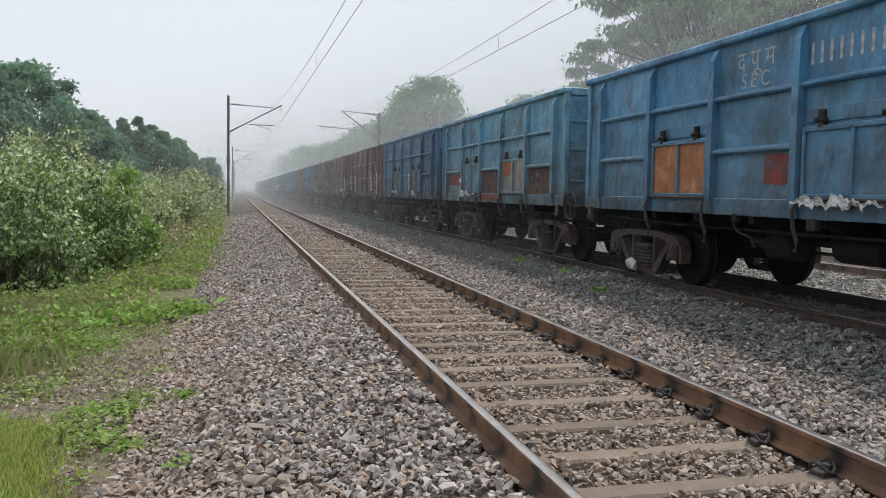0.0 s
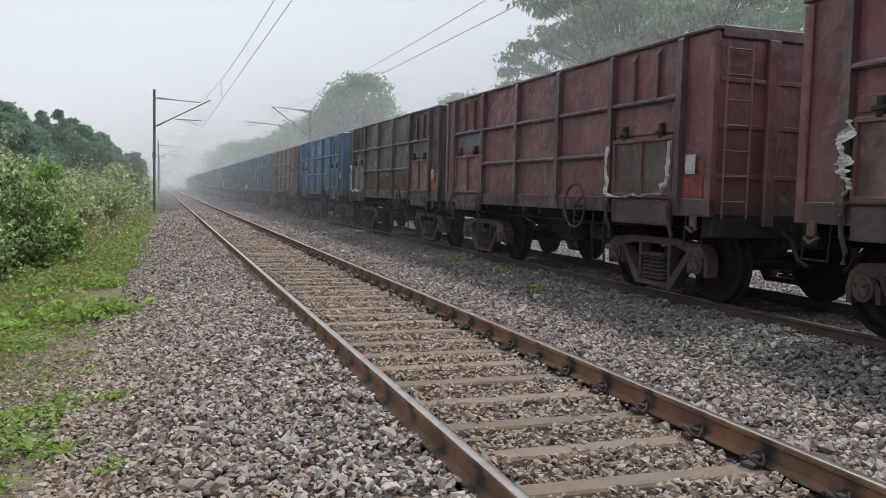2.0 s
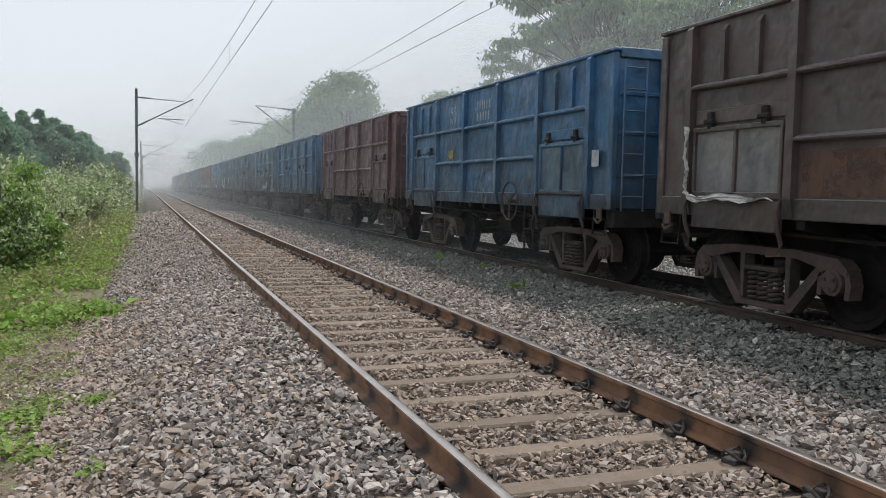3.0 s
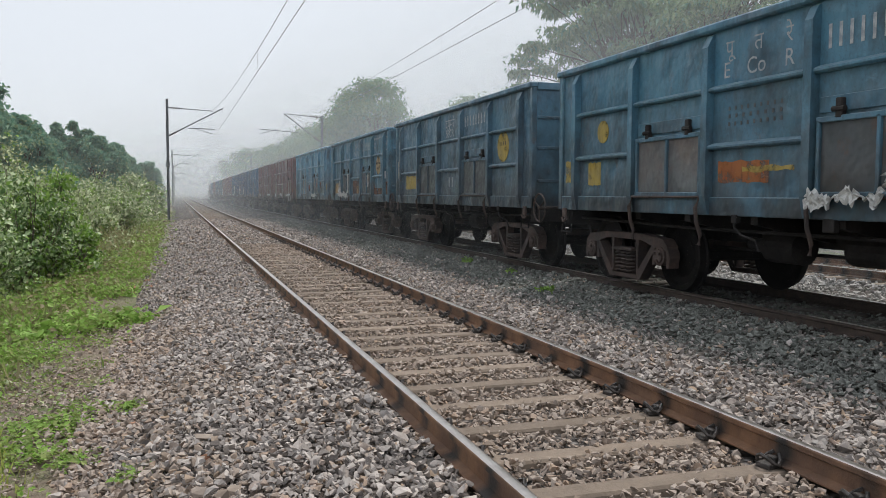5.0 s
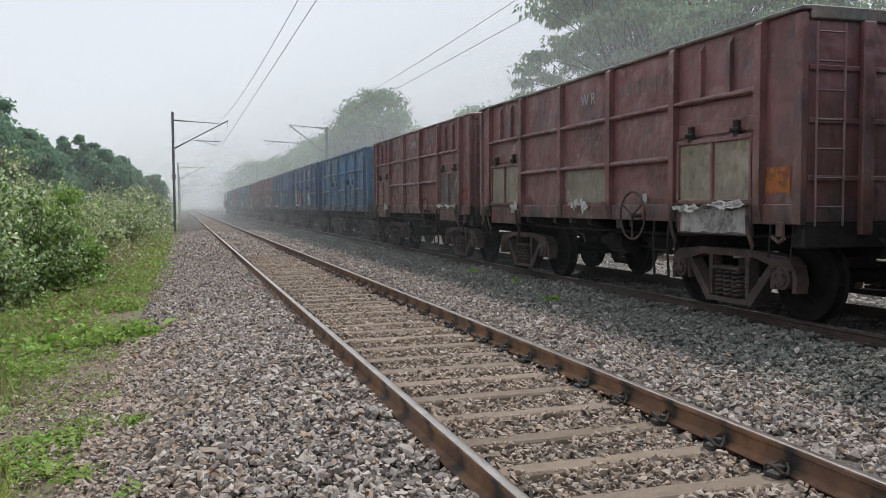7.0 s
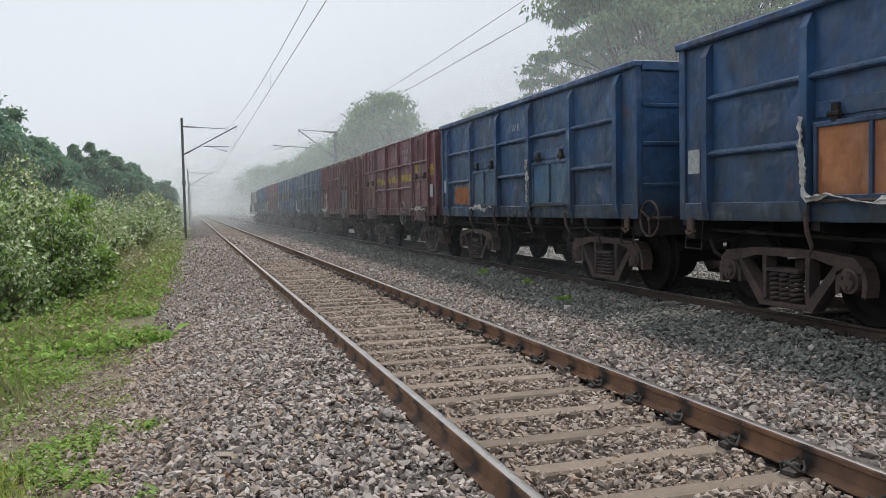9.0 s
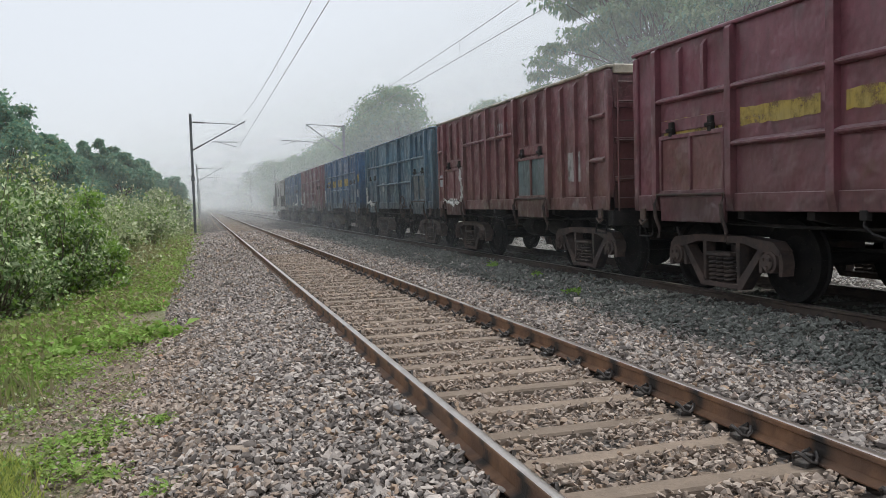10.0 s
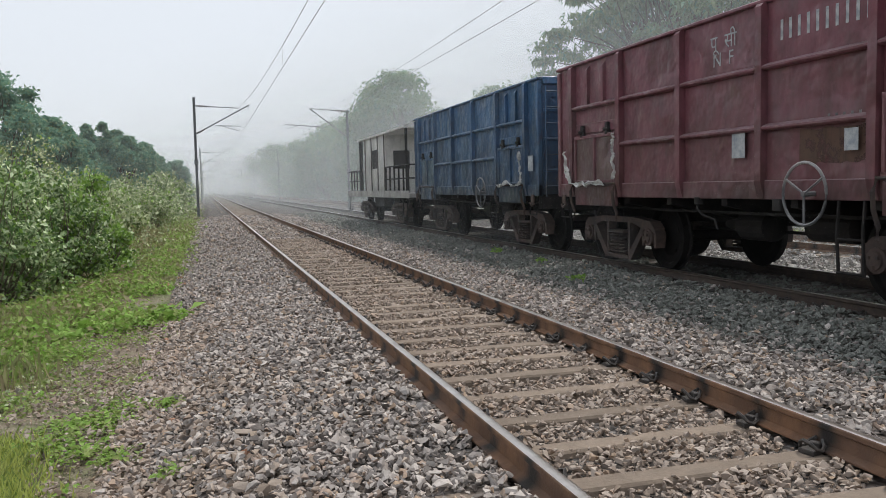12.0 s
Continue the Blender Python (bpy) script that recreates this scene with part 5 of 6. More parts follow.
# ---- plants ----
def merge(parts):
    V, F, I, n = [], [], [], 0
    for (v, f), i in parts:
        V.append(v)
        F.append(f + n)
        I.append(np.full(len(f), i))
        n += len(v)
    return np.concatenate(V), np.concatenate(F), np.concatenate(I)


def crown_mesh(clumps, per, size, mats, tilt=1.1, shell=0.45, split=0.3, droop=0.0, oval=False):
    make = (lambda p: oval_leaves(p, size, tilt)) if oval else (lambda p: leaves(p, size, tilt, droop))
    parts = []
    for c, r in clumps:
        pos = blob(per, c, r, shell)
        cut = int(per * split)
        parts.append((make(pos[cut:]), 0))
        if cut:
            parts.append((make(pos[:cut]), len(mats) - 1))
    V, F, I = merge(parts)
    return mesh_np("crown", V, F, mats, I)


def limb(bm, a, b, r0, r1, bend=0.15, n=5):
    a, b = Vector(a), Vector(b)
    k = Vector((random.uniform(-1, 1), random.uniform(-1, 1), random.uniform(-0.3, 0.6))) * (b - a).length * bend
    tube(bm, [a.lerp(b, t) + k * math.sin(math.pi * t) for t in np.linspace(0, 1, n)], r0, 6, r1)


def bush(x, y, w, d, h, leaf, mats, n_clumps, per, label, split=0.3):
    b = tagged(empty("bush"), label, "bush", "bushes along the verge")
    z = float(ground_z(x)) - 0.05
    b.location = (x, y, z)
    clumps = []
    bm = bmesh.new()
    for i in range(n_clumps):
        a, q = random.uniform(0, 6.28), math.sqrt(random.random())
        top = h * (1 - 0.45 * q * q) * random.uniform(0.62, 1.08)
        r = random.uniform(0.13, 0.25) * min(w, h)
        f = random.choice((1.0, 0.75, 0.45, 0.2))
        c = (w * 0.5 * q * math.cos(a), d * 0.5 * q * math.sin(a), max(r * 0.6, (top - r) * f))
        clumps.append((c, (r, r, r * 0.85)))
        for j in range(2):
            limb(bm, (c[0] * 0.35, c[1] * 0.35, 0), (c[0] + random.uniform(-1, 1) * r, c[1] + random.uniform(-1, 1) * r, c[2] + r * random.uniform(0.3, 1.15)), 0.02, 0.005, 0.1)
    part("stem", bm, TWIG, b, "thin pale stems")
    o = new("foliage", crown_mesh(clumps, per, leaf, mats, 1.2, 0.25, split, oval=y < 20))
    o.parent = b
    return b


random.seed(11)
BL = [LEAF_DULL, LEAF_BRIGHT]
bush(-5.6, 13.4, 2.8, 3.0, 3.4, 0.105, [LEAF_BUSH, LEAF_BRIGHT], 56, 230, "tall leafy green shrub with broad pale leaves", 0.12)
bush(-4.7, 15.8, 2.0, 2.4, 3.0, 0.105, [LEAF_BUSH, LEAF_BRIGHT], 46, 190, "tall leafy green shrub with broad pale leaves", 0.2)
bush(-4.0, 16.8, 1.4, 2.2, 2.6, 0.10, [LEAF_BUSH, LEAF_BRIGHT], 36, 200, "dense bright green shrub at the edge of the verge", 0.65)
bush(-7.0, 16.0, 3.0, 3.0, 3.9, 0.14, [LEAF_BUSH, LEAF_BRIGHT], 50, 170, "tall leafy green shrub with broad pale leaves", 0.15)
for x, y, w, h in ((-6.4, 19.5, 3.4, 2.9), (-5.3, 20.5, 2.2, 2.3), (-6.8, 23, 3.8, 3.0), (-5.5, 25, 2.4, 2.2), (-6.1, 29.5, 3.2, 2.5), (-8.5, 28, 4, 3.1),
                   (-5.3, 34, 2.6, 2.2), (-6.4, 37, 4, 2.9), (-4.4, 41, 2.8, 2.4), (-5.6, 47, 4.4, 2.8), (-9, 42, 5, 3.4), (-4.4, 52, 3, 2.5), (-6, 58, 5, 3.1), (-4.6, 66, 4, 3), (-7, 74, 6, 3.6), (-5, 86, 5, 3.4), (-7, 100, 7, 4), (-6, 120, 7, 4.2), (-7, 145, 9, 4.6)):
    bush(x, y, w, w * 1.35, h * (1.42 if y < 40 else 1.3) * random.uniform(0.88, 1.1), 0.11 if y < 26 else 0.16 if y < 60 else 0.3, BL, 36 if y < 60 else 24, 150 if y < 40 else 120, "dusty green shrub in the lineside thicket", 0.15)


def tree(x, y, trunk, spread, height, mats, leaf, n_clumps, per, label, low=0.35, droop=0.3, base=None, name="tree", r_clump=(0.13, 0.24), sway=(0, 0), core=0.55, flat=0.75):
    t = tagged(empty(name), label, "tree")
    z = float(ground_z(x)) - 0.1 if base is None else base
    t.location = (x, y, z)
    bm = bmesh.new()
    fork = height * low
    limb(bm, (0, 0, 0), (sway[0] * 0.3, sway[1] * 0.3, fork), trunk, trunk * 0.7, 0.05, 6)
    clumps = []
    for i in range(n_clumps):
        a, u = random.uniform(0, 6.28), random.random()
        zz = fork * 0.95 + (height - fork) * u
        reach = spread * 0.5 * math.sqrt(max(0.05, 1 - (1.55 * u - 0.55) ** 2)) * random.uniform(core, 1.0)
        r = random.uniform(*r_clump) * spread * 0.5
        c = (reach * math.cos(a) + sway[0] * u, reach * math.sin(a) + sway[1] * u, zz - r * 0.3)
        clumps.append((c, (r * 1.15, r * 1.15, r * flat)))
        limb(bm, (sway[0] * 0.3, sway[1] * 0.3, fork * random.uniform(0.85, 1.05)), (c[0], c[1], c[2]), trunk * 0.2, trunk * 0.04, 0.14, 6)
    part("trunk", bm, BARK, t, "grey-brown trunk and limbs")
    o = new("crown", crown_mesh(clumps, per, leaf, mats, 1.0, 0.2, 0.2, droop))
    o.parent = t
    return t


random.seed(5)
TR = [LEAF_RIGHT, LEAF_TREE]
tree(24.7, 37, 0.4, 20.5, 17.5, TR, 0.26, 430, 210, "large broad-leaved tree with spreading sparse branches behind the train", 0.30, 0.5, r_clump=(0.05, 0.115), core=0.25, flat=0.42)
tree(33, 30, 0.4, 18, 18, TR, 0.3, 90, 240, "tall leafy tree behind the railway")
tree(20.5, 92, 0.4, 12.5, 15.5, TR, 0.40, 150, 150, "hazy rounded tree beyond the goods train", 0.12, r_clump=(0.14, 0.26))
for x, y, w, h in ((23, 118, 14, 15), (26, 135, 16, 15), (19, 140, 12, 11), (24, 160, 16, 14), (33, 150, 18, 17), (21, 185, 16, 13), (30, 200, 20, 18), (24, 225, 20, 15), (22, 270, 24, 16), (40, 110, 16, 16), (38, 70, 14, 15)):
    tree(x, y, 0.35, w, h, TR, 0.55, 70, 130, "hazy leafy tree in the far tree line", 0.06, r_clump=(0.16, 0.32))
for x, y, w, h in ((-16.0, 62, 10.5, 9.7), (-12.2, 63, 4.6, 6.9), (-21, 60, 12, 10.2), (-12.6, 88, 2.0, 8.3), (-11.4, 89, 1.8, 8.6), (-10.2, 90, 1.7, 7.8), (-9.2, 88, 4.6, 8.0), (-7.8, 91, 3.0, 6.7), (-13, 80, 6, 7.2), (-25, 58, 14, 10), (-10.5, 108, 5, 6.4), (-7.4, 110, 3.2, 6.0), (-5.2, 113, 3.0, 5.8), (-11, 130, 7, 7.5), (-12, 150, 12, 8), (-10, 175, 8, 8), (-32, 50, 14, 11)):
    tree(x, y, 0.28, w * 1.1, h * (1.12 if y < 80 or w < 4 else 1.0), [LEAF_TREE, LEAF_RIGHT], 0.34, 130 if w > 4 else 50, 170, "dark green tree behind the lineside thicket", 0.12, r_clump=(0.10, 0.22) if w > 4 else (0.2, 0.4))


def low_plants(name, spots, n, radius, size, mats, label, tilt=0.9, high=0.12, group=""):
    for x, y, s in spots:
        k = int(n * s)
        pos = np.stack([rng.normal(0, radius * s, k), rng.normal(0, radius * s, k), np.abs(rng.normal(0, high, k)) + 0.01], -1)
        v, f = leaves(pos, size, tilt)
        o = new(name, mesh_np(name, v, f, mats, rng.integers(0, len(mats), k)))
        o.location = (x, y, float(ground_z(x)) - 0.01)
        tagged(o, label, "weed", group, "stuff")


random.seed(21)
low_plants("weed_patch", [(-2.55, 8.4, 1.0), (-3.0, 8.7, 1.1), (-3.6, 8.4, 1.2), (-2.2, 8.55, 0.7), (-4.2, 8.6, 1.2), (-3.3, 10.8, 1.0), (-2.6, 12.6, 0.8), (-2.5, 16, 1.0), (-2.6, 19.5, 1.1), (-2.45, 24, 1.2), (-2.6, 31, 1.5)],
           420, 0.30, 0.085, [LEAF_BRIGHT, GRASS], "low bright green weeds on the verge", 0.9, 0.10, "weeds on the verge")
low_plants("weed_patch", [(-3.1, 13.4, 1.2), (-2.8, 17.5, 1.3), (-3.3, 20, 1.4), (-2.6, 22, 1.4), (-2.5, 28, 1.6), (-2.7, 35, 2), (-2.8, 41, 2.2), (-2.7, 48, 2.2), (-2.9, 55, 2.5), (-3, 65, 3), (-2.9, 78, 3)],
           420, 0.32, 0.10, [GRASS, LEAF_BRIGHT, GRASS, DRY], "dusty green weeds on the verge", 0.9, 0.14, "weeds on the verge")
low_plants("dry_scrub", [(-3.7, 21.5, 1.3), (-3.5, 25.5, 1.5), (-3.9, 29.5, 1.7), (-3.3, 33, 1.5), (-3.6, 18.6, 1.1)], 420, 0.34, 0.11, [DRY, DRY, LEAF_DULL], "dry brown scrub below the shrubs", 1.2, 0.30, "weeds on the verge")
low_plants("weed_patch", [(-2.35, 3.3, 1.1), (-2.6, 3.4, 1.0), (-2.2, 3.6, 0.9), (-2.45, 2.6, 0.8), (-2.75, 2.9, 0.7), (-1.85, 3.5, 0.5), (-2.2, 2.3, 0.5), (-1.75, 1.5, 0.45), (-3.2, 4.6, 0.8)], 330, 0.16, 0.05, [GRASS, LEAF_BRIGHT], "small patch of creeping green weeds among stones", 0.7, 0.025, "weeds on the verge")
low_plants("weed_patch", [(-3.4, 7.2, 1.3), (-4.2, 7.0, 1.4), (-3.8, 6.2, 1.2), (-4.6, 6.0, 1.3), (-3.1, 6.6, 0.9), (-5.2, 7.6, 1.5), (-4.9, 9.4, 1.5), (-5.8, 9.0, 1.5)], 520, 0.30, 0.06, [GRASS, LEAF_BRIGHT], "spreading green weeds and grass on the verge", 0.8, 0.07, "weeds on the verge")
creep = [(random.uniform(-4.8, -2.15), random.uniform(0.2, 9.5), random.uniform(0.3, 0.8)) for i in range(46)]
low_plants("weed_patch", creep, 130, 0.22, 0.045, [GRASS, LEAF_BRIGHT, DRY], "thin creeping weeds on stony soil", 0.8, 0.03, "weeds on the verge")
creep = [(random.uniform(-4.2, -2.35), random.uniform(9, 40), random.uniform(0.6, 1.3)) for i in range(60)]
low_plants("weed_patch", creep, 190, 0.34, 0.10, [GRASS, LEAF_BRIGHT, DRY, DRY], "dusty broad-leaved weeds on the verge", 0.9, 0.10, "weeds on the verge")
low_plants("broad_leaf_plant", [(-3.75, 7.9, 1.0), (-3.35, 8.1, 1.0), (-4.3, 8.3, 1.0), (-2.0, 8.5, 0.8), (-3.95, 9.3, 1.2)], 60, 0.12, 0.19, [LEAF_BRIGHT], "broad-leaved bright green plant on the verge", 0.75, 0.06, "weeds on the verge")
creep = [(random.uniform(-5.8, -3.4), random.uniform(6.0, 12.5), random.uniform(0.7, 1.2)) for i in range(34)]
low_plants("weed_patch", creep, 190, 0.24, 0.085, [LEAF_BRIGHT, GRASS, GRASS, DRY], "mixed green weeds before the shrubs", 1.1, 0.13, "weeds on the verge")
creep = [(random.uniform(-5.4, -2.6), random.uniform(2.5, 8.0), random.uniform(0.4, 0.9)) for i in range(40)]
low_plants("weed_patch", creep, 150, 0.26, 0.05, [LEAF_DULL, GRASS, DRY], "dusty weeds on stony soil", 0.8, 0.04, "weeds on the verge")
low_plants("ballast_plant", [(4.0, 8.1, 0.6), (4.5, 10.8, 0.4), (4.6, 13.5, 0.5)], 130, 0.10, 0.09, [LEAF_BRIGHT], "small green plant growing in the ballast", 0.9, 0.05)
low_plants("ballast_plant", [(14.6, 12, 1.4), (14.8, 17, 1.6)], 160, 0.14, 0.10, [DRY, GRASS], "dusty green plant between the far tracks", 0.9, 0.12)


def blades(name, n, spots, h, mats, label):
    """Grass thickest at the spots (x, y, reach across, reach along)."""
    which = rng.integers(0, len(spots), n)
    s = np.array(spots)[which]
    x, y = s[:, 0] + rng.normal(0, 0.5, n) * s[:, 2], s[:, 1] + rng.normal(0, 0.5, n) * s[:, 3]
    x, y = x[x < -2.05], y[x < -2.05]
    n = len(x)
    b = np.stack([x, y, ground_z(x) - 0.02], -1)
    a, ln = rng.uniform(0, 6.28, n), h * rng.uniform(0.5, 1.3, n)
    d = np.stack([np.cos(a), np.sin(a), 0 * a], -1)
    lean = rng.normal(0, 0.35, (n, 3)) * ln[:, None]
    lean[:, 2] = ln
    s = np.array([-d[:, 1], d[:, 0], 0 * a]).T * 0.006
    v = np.stack([b - s, b + s, b + lean * 0.55 + s * 0.7, b + lean * (1, 1, 0.95) + d * ln[:, None] * 0.2], 1)
    o = new(name, mesh_np(name, v.reshape(-1, 3), np.arange(4 * n).reshape(n, 4), mats, rng.integers(0, len(mats), n)))
    tagged(o, label, "grass", kind="stuff")


blades("grass", 42000, [(-3.2, 1.7, 0.45, 0.6), (-3.35, 2.3, 0.5, 0.6), (-3.45, 2.8, 0.5, 0.4), (-3.05, 1.2, 0.4, 0.5), (-3.7, 2.5, 0.5, 0.6)], 0.10, [TUFT, TUFT, GRASS], "soft yellow-green grass tuft at the ballast's foot")
blades("dry_grass", 12000, [(random.uniform(-7.5, -4.0), random.uniform(5, 11), 1.0, 1.0) for i in range(14)], 0.26, [DRY, GRASS], "tall dry and green grass below the shrubs")
blades("verge_grass", 13000, [(random.uniform(-4.4, -2.4), random.uniform(8.5, 46), 0.7, 1.6) for i in range(60)], 0.12, [GRASS, DRY, DRY], "mixed grass along the verge")


# ---- stones ----
def rock_shape(points, seed, flat=0.62):
    r = np.random.default_rng(seed)
    p = r.normal(size=(points, 3))
    p /= np.linalg.norm(p, axis=1, keepdims=True)
    p *= np.array([1.0, r.uniform(0.55, 0.9), flat]) * r.uniform(0.8, 1.1, (points, 1))
    bm = bmesh.new()
    for q in p:
        bm.verts.new(q)
    res = bmesh.ops.convex_hull(bm, input=bm.verts[:])
    bmesh.ops.delete(bm, geom=[v for v in bm.verts if not v.link_faces], context="VERTS")
    bmesh.ops.triangulate(bm, faces=bm.faces[:])
    bm.verts.index_update()
    V = np.array([v.co[:] for v in bm.verts])
    F = np.array([[v.index for v in f.verts] for f in bm.faces])
    bm.free()
    return V, F


FINE = [rock_shape(8, 100 + i, 0.42 + 0.035 * i) for i in range(10)]
ROUGH = [rock_shape(7, 200 + i) for i in range(6)]


def clear_of_sleepers(x, y, left, loose):
    """Whether a stone lies off the tops of a track's sleepers and off its rails."""
    off = np.abs((y / PITCH + 0.5) % 1 - 0.5) * PITCH
    on = (off < loose) & (x > left - 0.55) & (x < left + 2.3)
    rails = (np.abs(x - left) < 0.085) | (np.abs(x - left - 1.743) < 0.085)
    return ~on & ~rails


def scatter(name, n, x0, x1, y0, y1, size, shapes, mat, label, parent=None, keep=None, lift=0.0):
    x, y = rng.uniform(x0, x1, n), rng.uniform(y0, y1, n)
    ok = clear_of_sleepers(x, y, 0.0, 0.07 + 0.03 * np.sin(x * 9 + y * 5)) & clear_of_sleepers(x, y, 5.3, 0.085) & clear_of_sleepers(x, y, 10.6, 0.085)
    if keep is not None:
        ok &= keep(x, y)
    x, y = x[ok], y[ok]
    n = len(x)
    between = ((x > 0.05) & (x < 1.7)) | ((x > 5.35) & (x < 7.0))
    z = ground_z(x) + rng.uniform(-0.034, 0.038, n) + lift + 0.018 * np.sin(x * 4.1 + y * 1.7) * np.sin(y * 3.1 - x * 2.2) - 0.004 * between
    s = size * rng.lognormal(0, 0.28, n)
    R = turns(n, 0.6)
    which = rng.integers(0, len(shapes), n)
    parts = []
    for i, (V, F) in enumerate(shapes):
        m = np.nonzero(which == i)[0]
        v = np.einsum("nij,kj->nki", R[m], V) * s[m, None, None] + np.stack([x[m], y[m], z[m]], -1)[:, None]
        parts.append(((v.reshape(-1, 3), (F[None] + (np.arange(len(m)) * len(V))[:, None, None]).reshape(-1, 3)), 0))
    V, F, I = merge(parts)
    o = new(name, mesh_np(name, V, F, [mat]))
    tagged(o, label, kind="stuff")
    if parent is not None:
        o.parent = parent
    return o


NEAR = (-1.0, -0.5, 0.1, 0.7)
off_near = lambda x, y: ~((x > NEAR[0]) & (x < NEAR[1]) & (y > NEAR[2]) & (y < NEAR[3]))
edge = lambda x, y: np.clip((-1.1 - x + 0.25 * np.sin(y * 2.3)) / 0.9, 0, 0.8)
scatter("stones", 34000, -2.25, 0.0, -0.9, 9, 0.029, FINE, STONE, "loose grey ballast stones", bed, lambda x, y: off_near(x, y) & (rng.uniform(0, 1, len(x)) > edge(x, y)))
scatter("stones", 16000, -2.25, -0.8, -0.9, 9, 0.030, FINE, STONE_WARM, "brownish ballast stones at the foot of the bank", bed, lambda x, y: off_near(x, y) & (rng.uniform(0, 1, len(x)) < edge(x, y)))
scatter("stones", 20000, 0.0, 1.75, -0.9, 9, 0.026, FINE, STONE_WARM, "dusty brown ballast stones between the rails", bed)
# towards the train, stones in the shade colour take over from plain ones
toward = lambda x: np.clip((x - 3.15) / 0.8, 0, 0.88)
unshaded = lambda x, y: rng.uniform(0, 1, len(x)) > toward(x)
# picks the stones whose colour carries the train's shade
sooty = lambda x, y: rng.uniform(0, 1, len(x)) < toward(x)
scatter("stones", 31000, 1.75, 5.25, -0.5, 9, 0.030, FINE, STONE, "loose grey ballast stones", bed, unshaded)
scatter("stones", 21600, 3.05, 5.25, -0.5, 9, 0.030, FINE, STONE_SHADE, "ballast stones coloured dark for the train's shade", bed, sooty)
scatter("stones", 14000, -2.15, 0.0, 9, 22, 0.036, ROUGH, STONE, "loose grey ballast stones", bed)
scatter("stones", 13000, 0.0, 1.75, 9, 22, 0.032, ROUGH, STONE_WARM, "dusty brown ballast stones between the rails", bed)
scatter("stones", 24000, 1.75, 5.25, 9, 22, 0.036, ROUGH, STONE, "loose grey ballast stones", bed, unshaded)
scatter("stones", 16875, 3.05, 5.25, 9, 22, 0.036, ROUGH, STONE_SHADE, "ballast stones coloured dark for the train's shade", bed, sooty)
scatter("stones", 21000, -2.1, 4.6, 22, 48, 0.058, ROUGH, STONE, "loose grey ballast stones", bed, unshaded)
scatter("stones", 9450, 3.05, 5.25, 22, 48, 0.058, ROUGH, STONE_SHADE, "ballast stones coloured dark for the train's shade", bed, sooty)
scatter("stones", 9000, 5.3, 7.6, 0, 22, 0.042, ROUGH, STONE_SHADE, "ballast stones coloured dark for the train's shade", bed)
scatter("stones", 16000, -2.2, 9.0, -9, -0.9, 0.05, ROUGH, STONE, "loose grey ballast stones", bed)
scatter("stones", 20000, 7.6, 15.0, 3, 26, 0.05, ROUGH, STONE_SUNLIT, "ballast stones coloured pale as if sunlit, between the far tracks", bed)
scatter("verge_stones", 9000, -3.9, -1.9, -0.5, 9.0, 0.024, FINE, STONE_WARM, "small stones strewn over the soil", ground, lambda x, y: np.sin(x * 2.1 + 0.4) * np.sin(y * 1.3 + 2.0) + 1.3 * (x + 2.6) > rng.uniform(-1.2, 0.6, len(x)))


scatter("verge_stones", 6000, -5.8, -2.4, 1.2, 8.0, 0.016, FINE, STONE_WARM, "small stones strewn over the soil", ground, lambda x, y: rng.uniform(0, 1, len(x)) < 0.75)


def single_stones():
    meshes = []
    for i, (V, F) in enumerate(FINE[:8]):
        meshes.append(mesh_np("stone", V * 0.028, F, [STONE_ONE]))
    r = random.Random(3)
    n = 0
    while n < 300:
        x, y = r.uniform(NEAR[0], NEAR[1]), r.uniform(NEAR[2], NEAR[3])
        o = new("stone", meshes[n % 8])
        s = r.lognormvariate(0, 0.28)
        o.parent = bed
        o.matrix_basis = pose(x, y, float(ground_z(x)) + r.uniform(-0.012, 0.024), r.uniform(-45, 45), r.uniform(-45, 45), r.uniform(0, 360)) @ Matrix.Diagonal((s, s, s, 1))
        n += 1


single_stones()


def rock(x, y, s, mat, label):
    V, F = FINE[int(abs(x * 7)) % 10]
    o = new("rock", mesh_np("rock", V * s, F, [mat]))
    o.location = (x, y, float(ground_z(x)) + s * 0.3)
    tagged(o, label, "rock")


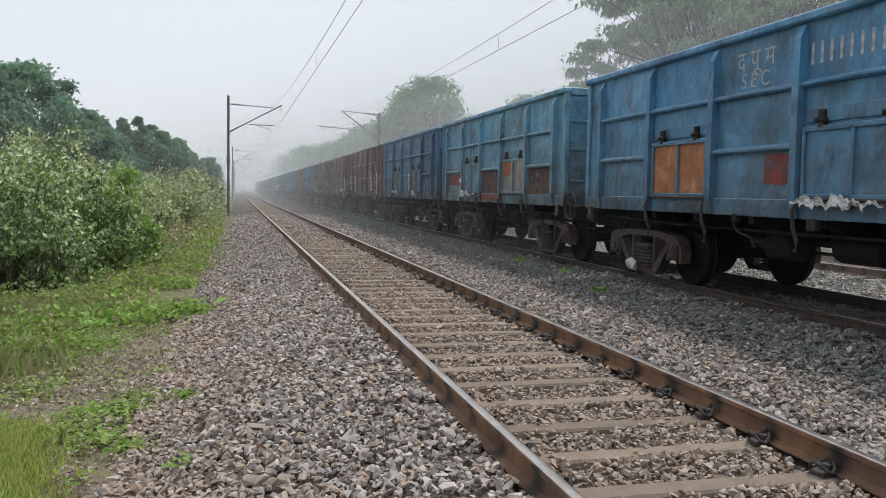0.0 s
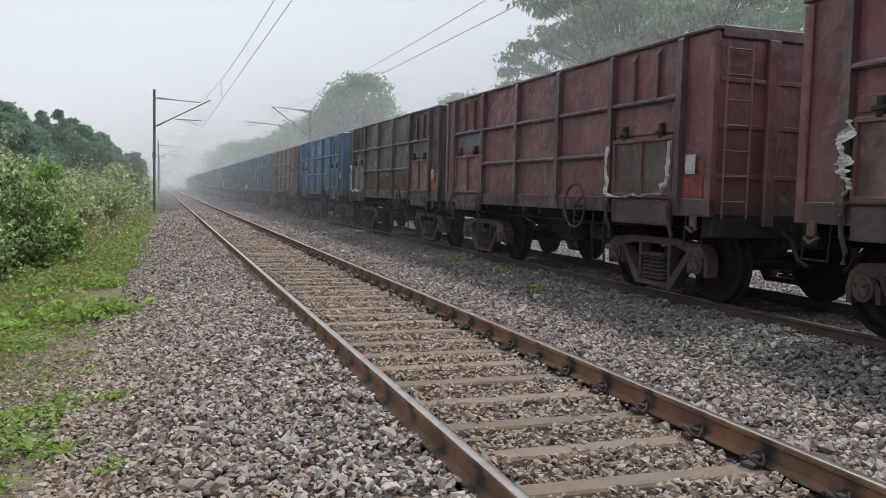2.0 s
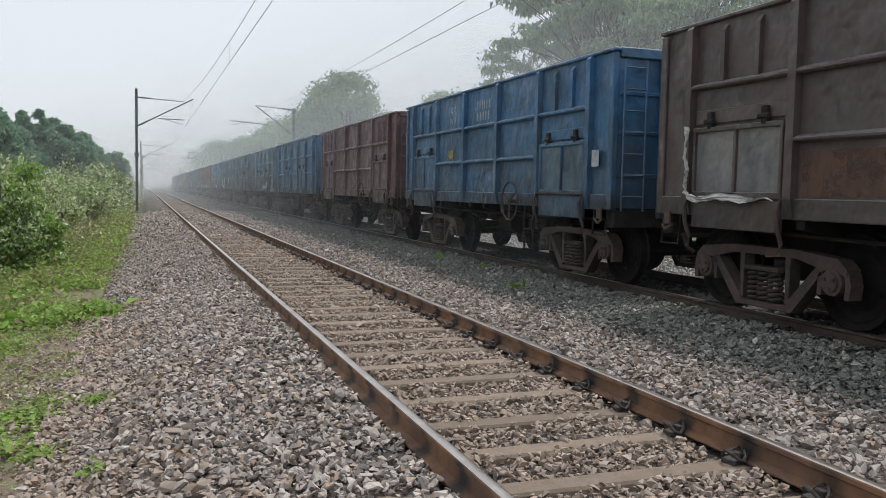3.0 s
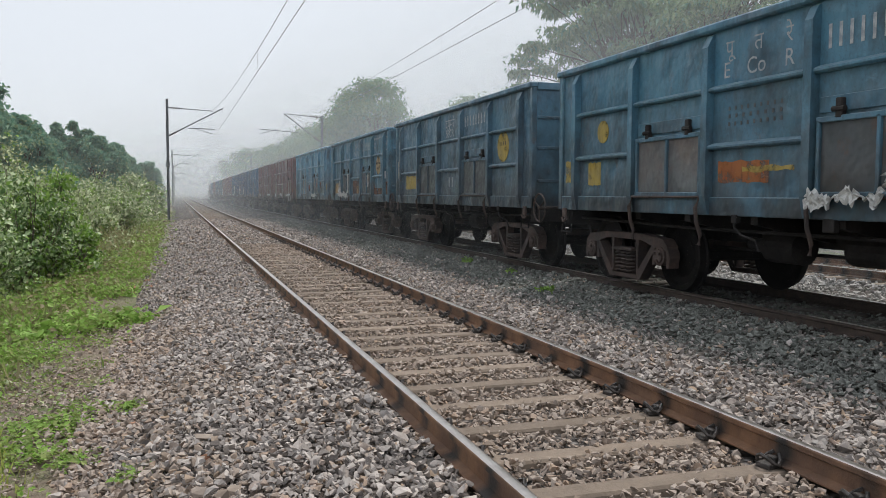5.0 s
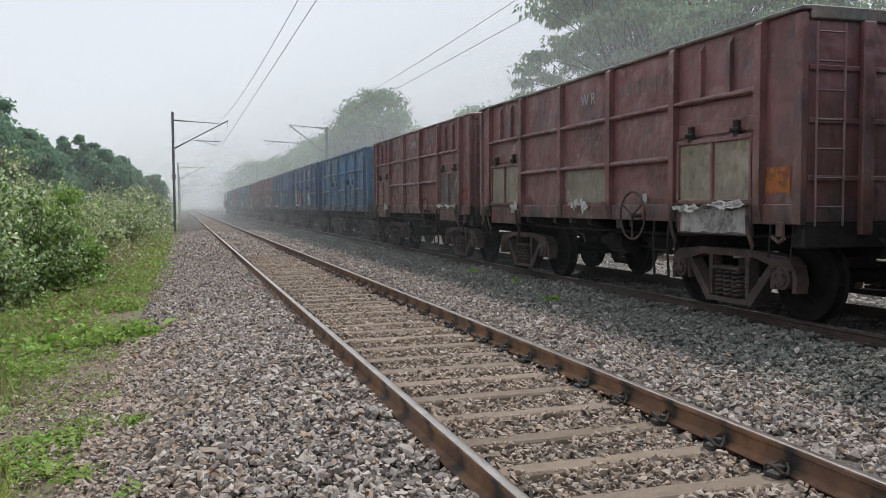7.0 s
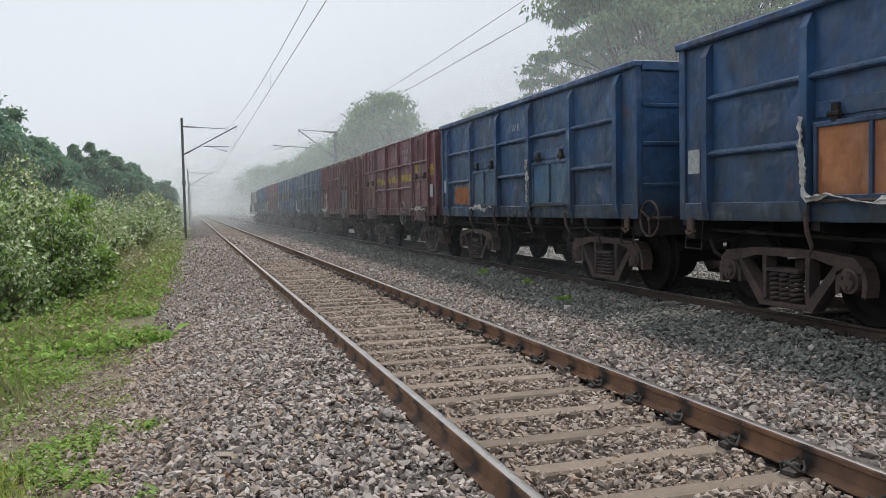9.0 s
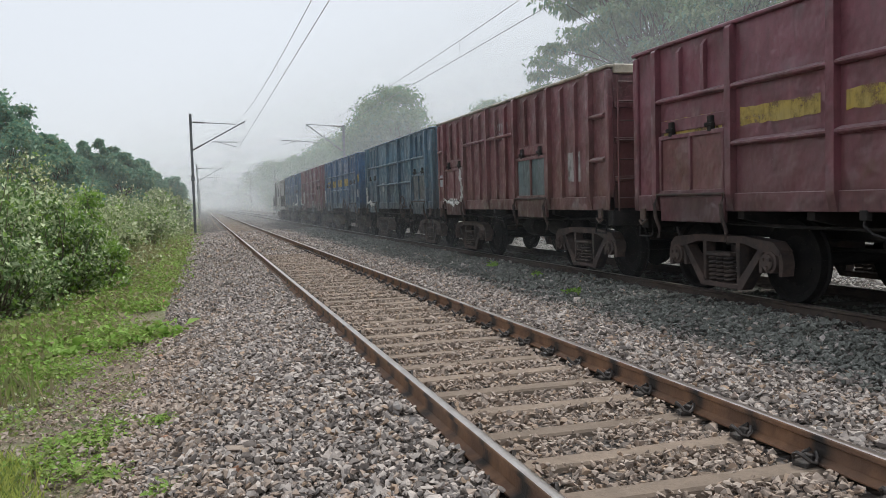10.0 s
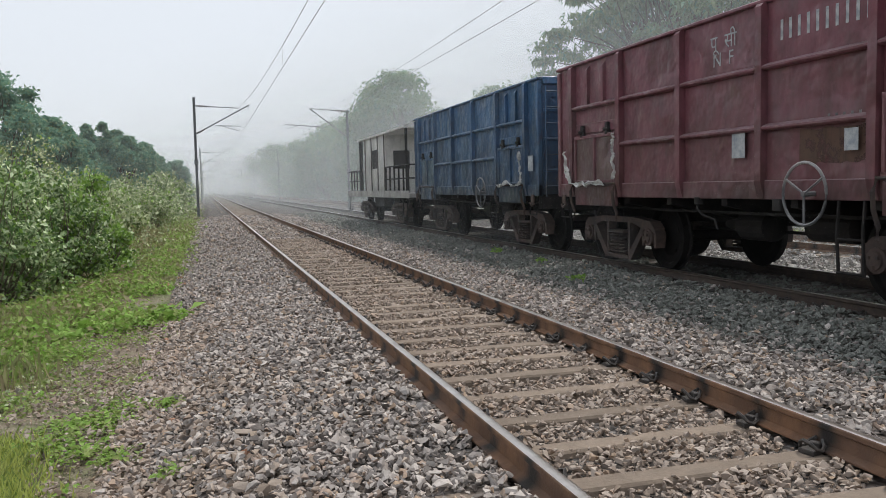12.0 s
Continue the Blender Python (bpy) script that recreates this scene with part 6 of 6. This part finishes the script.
rock(-3.13, 14.3, 0.20, ROCK, "pale stone lying in the weeds")
rock(-2.9, 14.9, 0.14, ROCK, "pale stone lying in the weeds")
rock(-3.35, 5.1, 0.07, ROCK, "small pale stone on bare soil")
rock(-3.15, 5.15, 0.05, PLASTIC, "small white stone on bare soil")
rock(-4.2, 8.3, 0.12, ROCK, "pale stone lying in the weeds")
for lx, ly, ls in ((-2.75, 15.2, 0.07), (-2.5, 16.4, 0.06), (-3.2, 17.1, 0.09), (-2.9, 19.3, 0.08), (-3.7, 8.9, 0.06), (-3.0, 22.5, 0.1), (-2.7, 26.0, 0.1)):
    rock(lx, ly, ls, PLASTIC, "scrap of white litter lying in the weeds")
BRICK = plain("broken_brick", (0.36, 0.17, 0.10), (0.42, 0.26, 0.18), 12, 0.95, 0.0, 0.6, 0.01)
for bx, by, bs in ((-2.35, 13.5, 0.09), (-2.2, 13.9, 0.07), (-2.5, 13.2, 0.06), (-2.1, 14.4, 0.08), (-2.6, 14.2, 0.07), (-2.25, 12.7, 0.05), (-2.0, 13.2, 0.06), (-2.05, 6.9, 0.05), (-2.15, 6.6, 0.04), (-1.83, 2.9, 0.05), (-1.35, 1.2, 0.045)):
    rock(bx, by, bs, BRICK, "broken piece of orange brick at the ballast's foot")
rock(0.29, 0.60, 0.045, RUSTY, "rust-brown stone beside the rail")


# ---- dust in the air over the line, raised by the train ----
HAZE = [(4, 0.022, 3.0, 0), (8, 0.07, 2.6, 0), (13, 0.125, 2.6, 0), (18, 0.16, 2.2, 0), (24, 0.17, 1.6, 0), (30, 0.17, 0.8, 0), (37, 0.17, -0.5, 0.2), (45, 0.14, -1, 0.24), (54, 0.13, -1.5, 0.26), (66, 0.14, -3, 0.26), (80, 0.15, -5, 0.18), (96, 0.15, -8, 0.22), (115, 0.158, -14, 0.3),
        (140, 0.167, -20, 0.3), (170, 0.176, -30, 0.5), (210, 0.202, -50, 0.6), (260, 0.246, -90, 1), (330, 0.264, -120, 1), (420, 0.44, -250, 1)]
for y, thick, left, floor in HAZE:
    bm = bmesh.new()
    for v in ((-260 if y > 150 else -30, y, -1), (260 if y > 150 else 90, y, -1), (260 if y > 150 else 90, y, 26), (-260 if y > 150 else -30, y, 26)):
        bm.verts.new(v)
    bm.faces.new(bm.verts[:])
    o = link_mesh("dust_haze", bm, haze_mat("dust_haze", thick, left, floor, 11.5 if y < 80 else 19))
    tagged(o, "thin grey dust haze hanging over the line", "haze", kind="stuff")

motions()
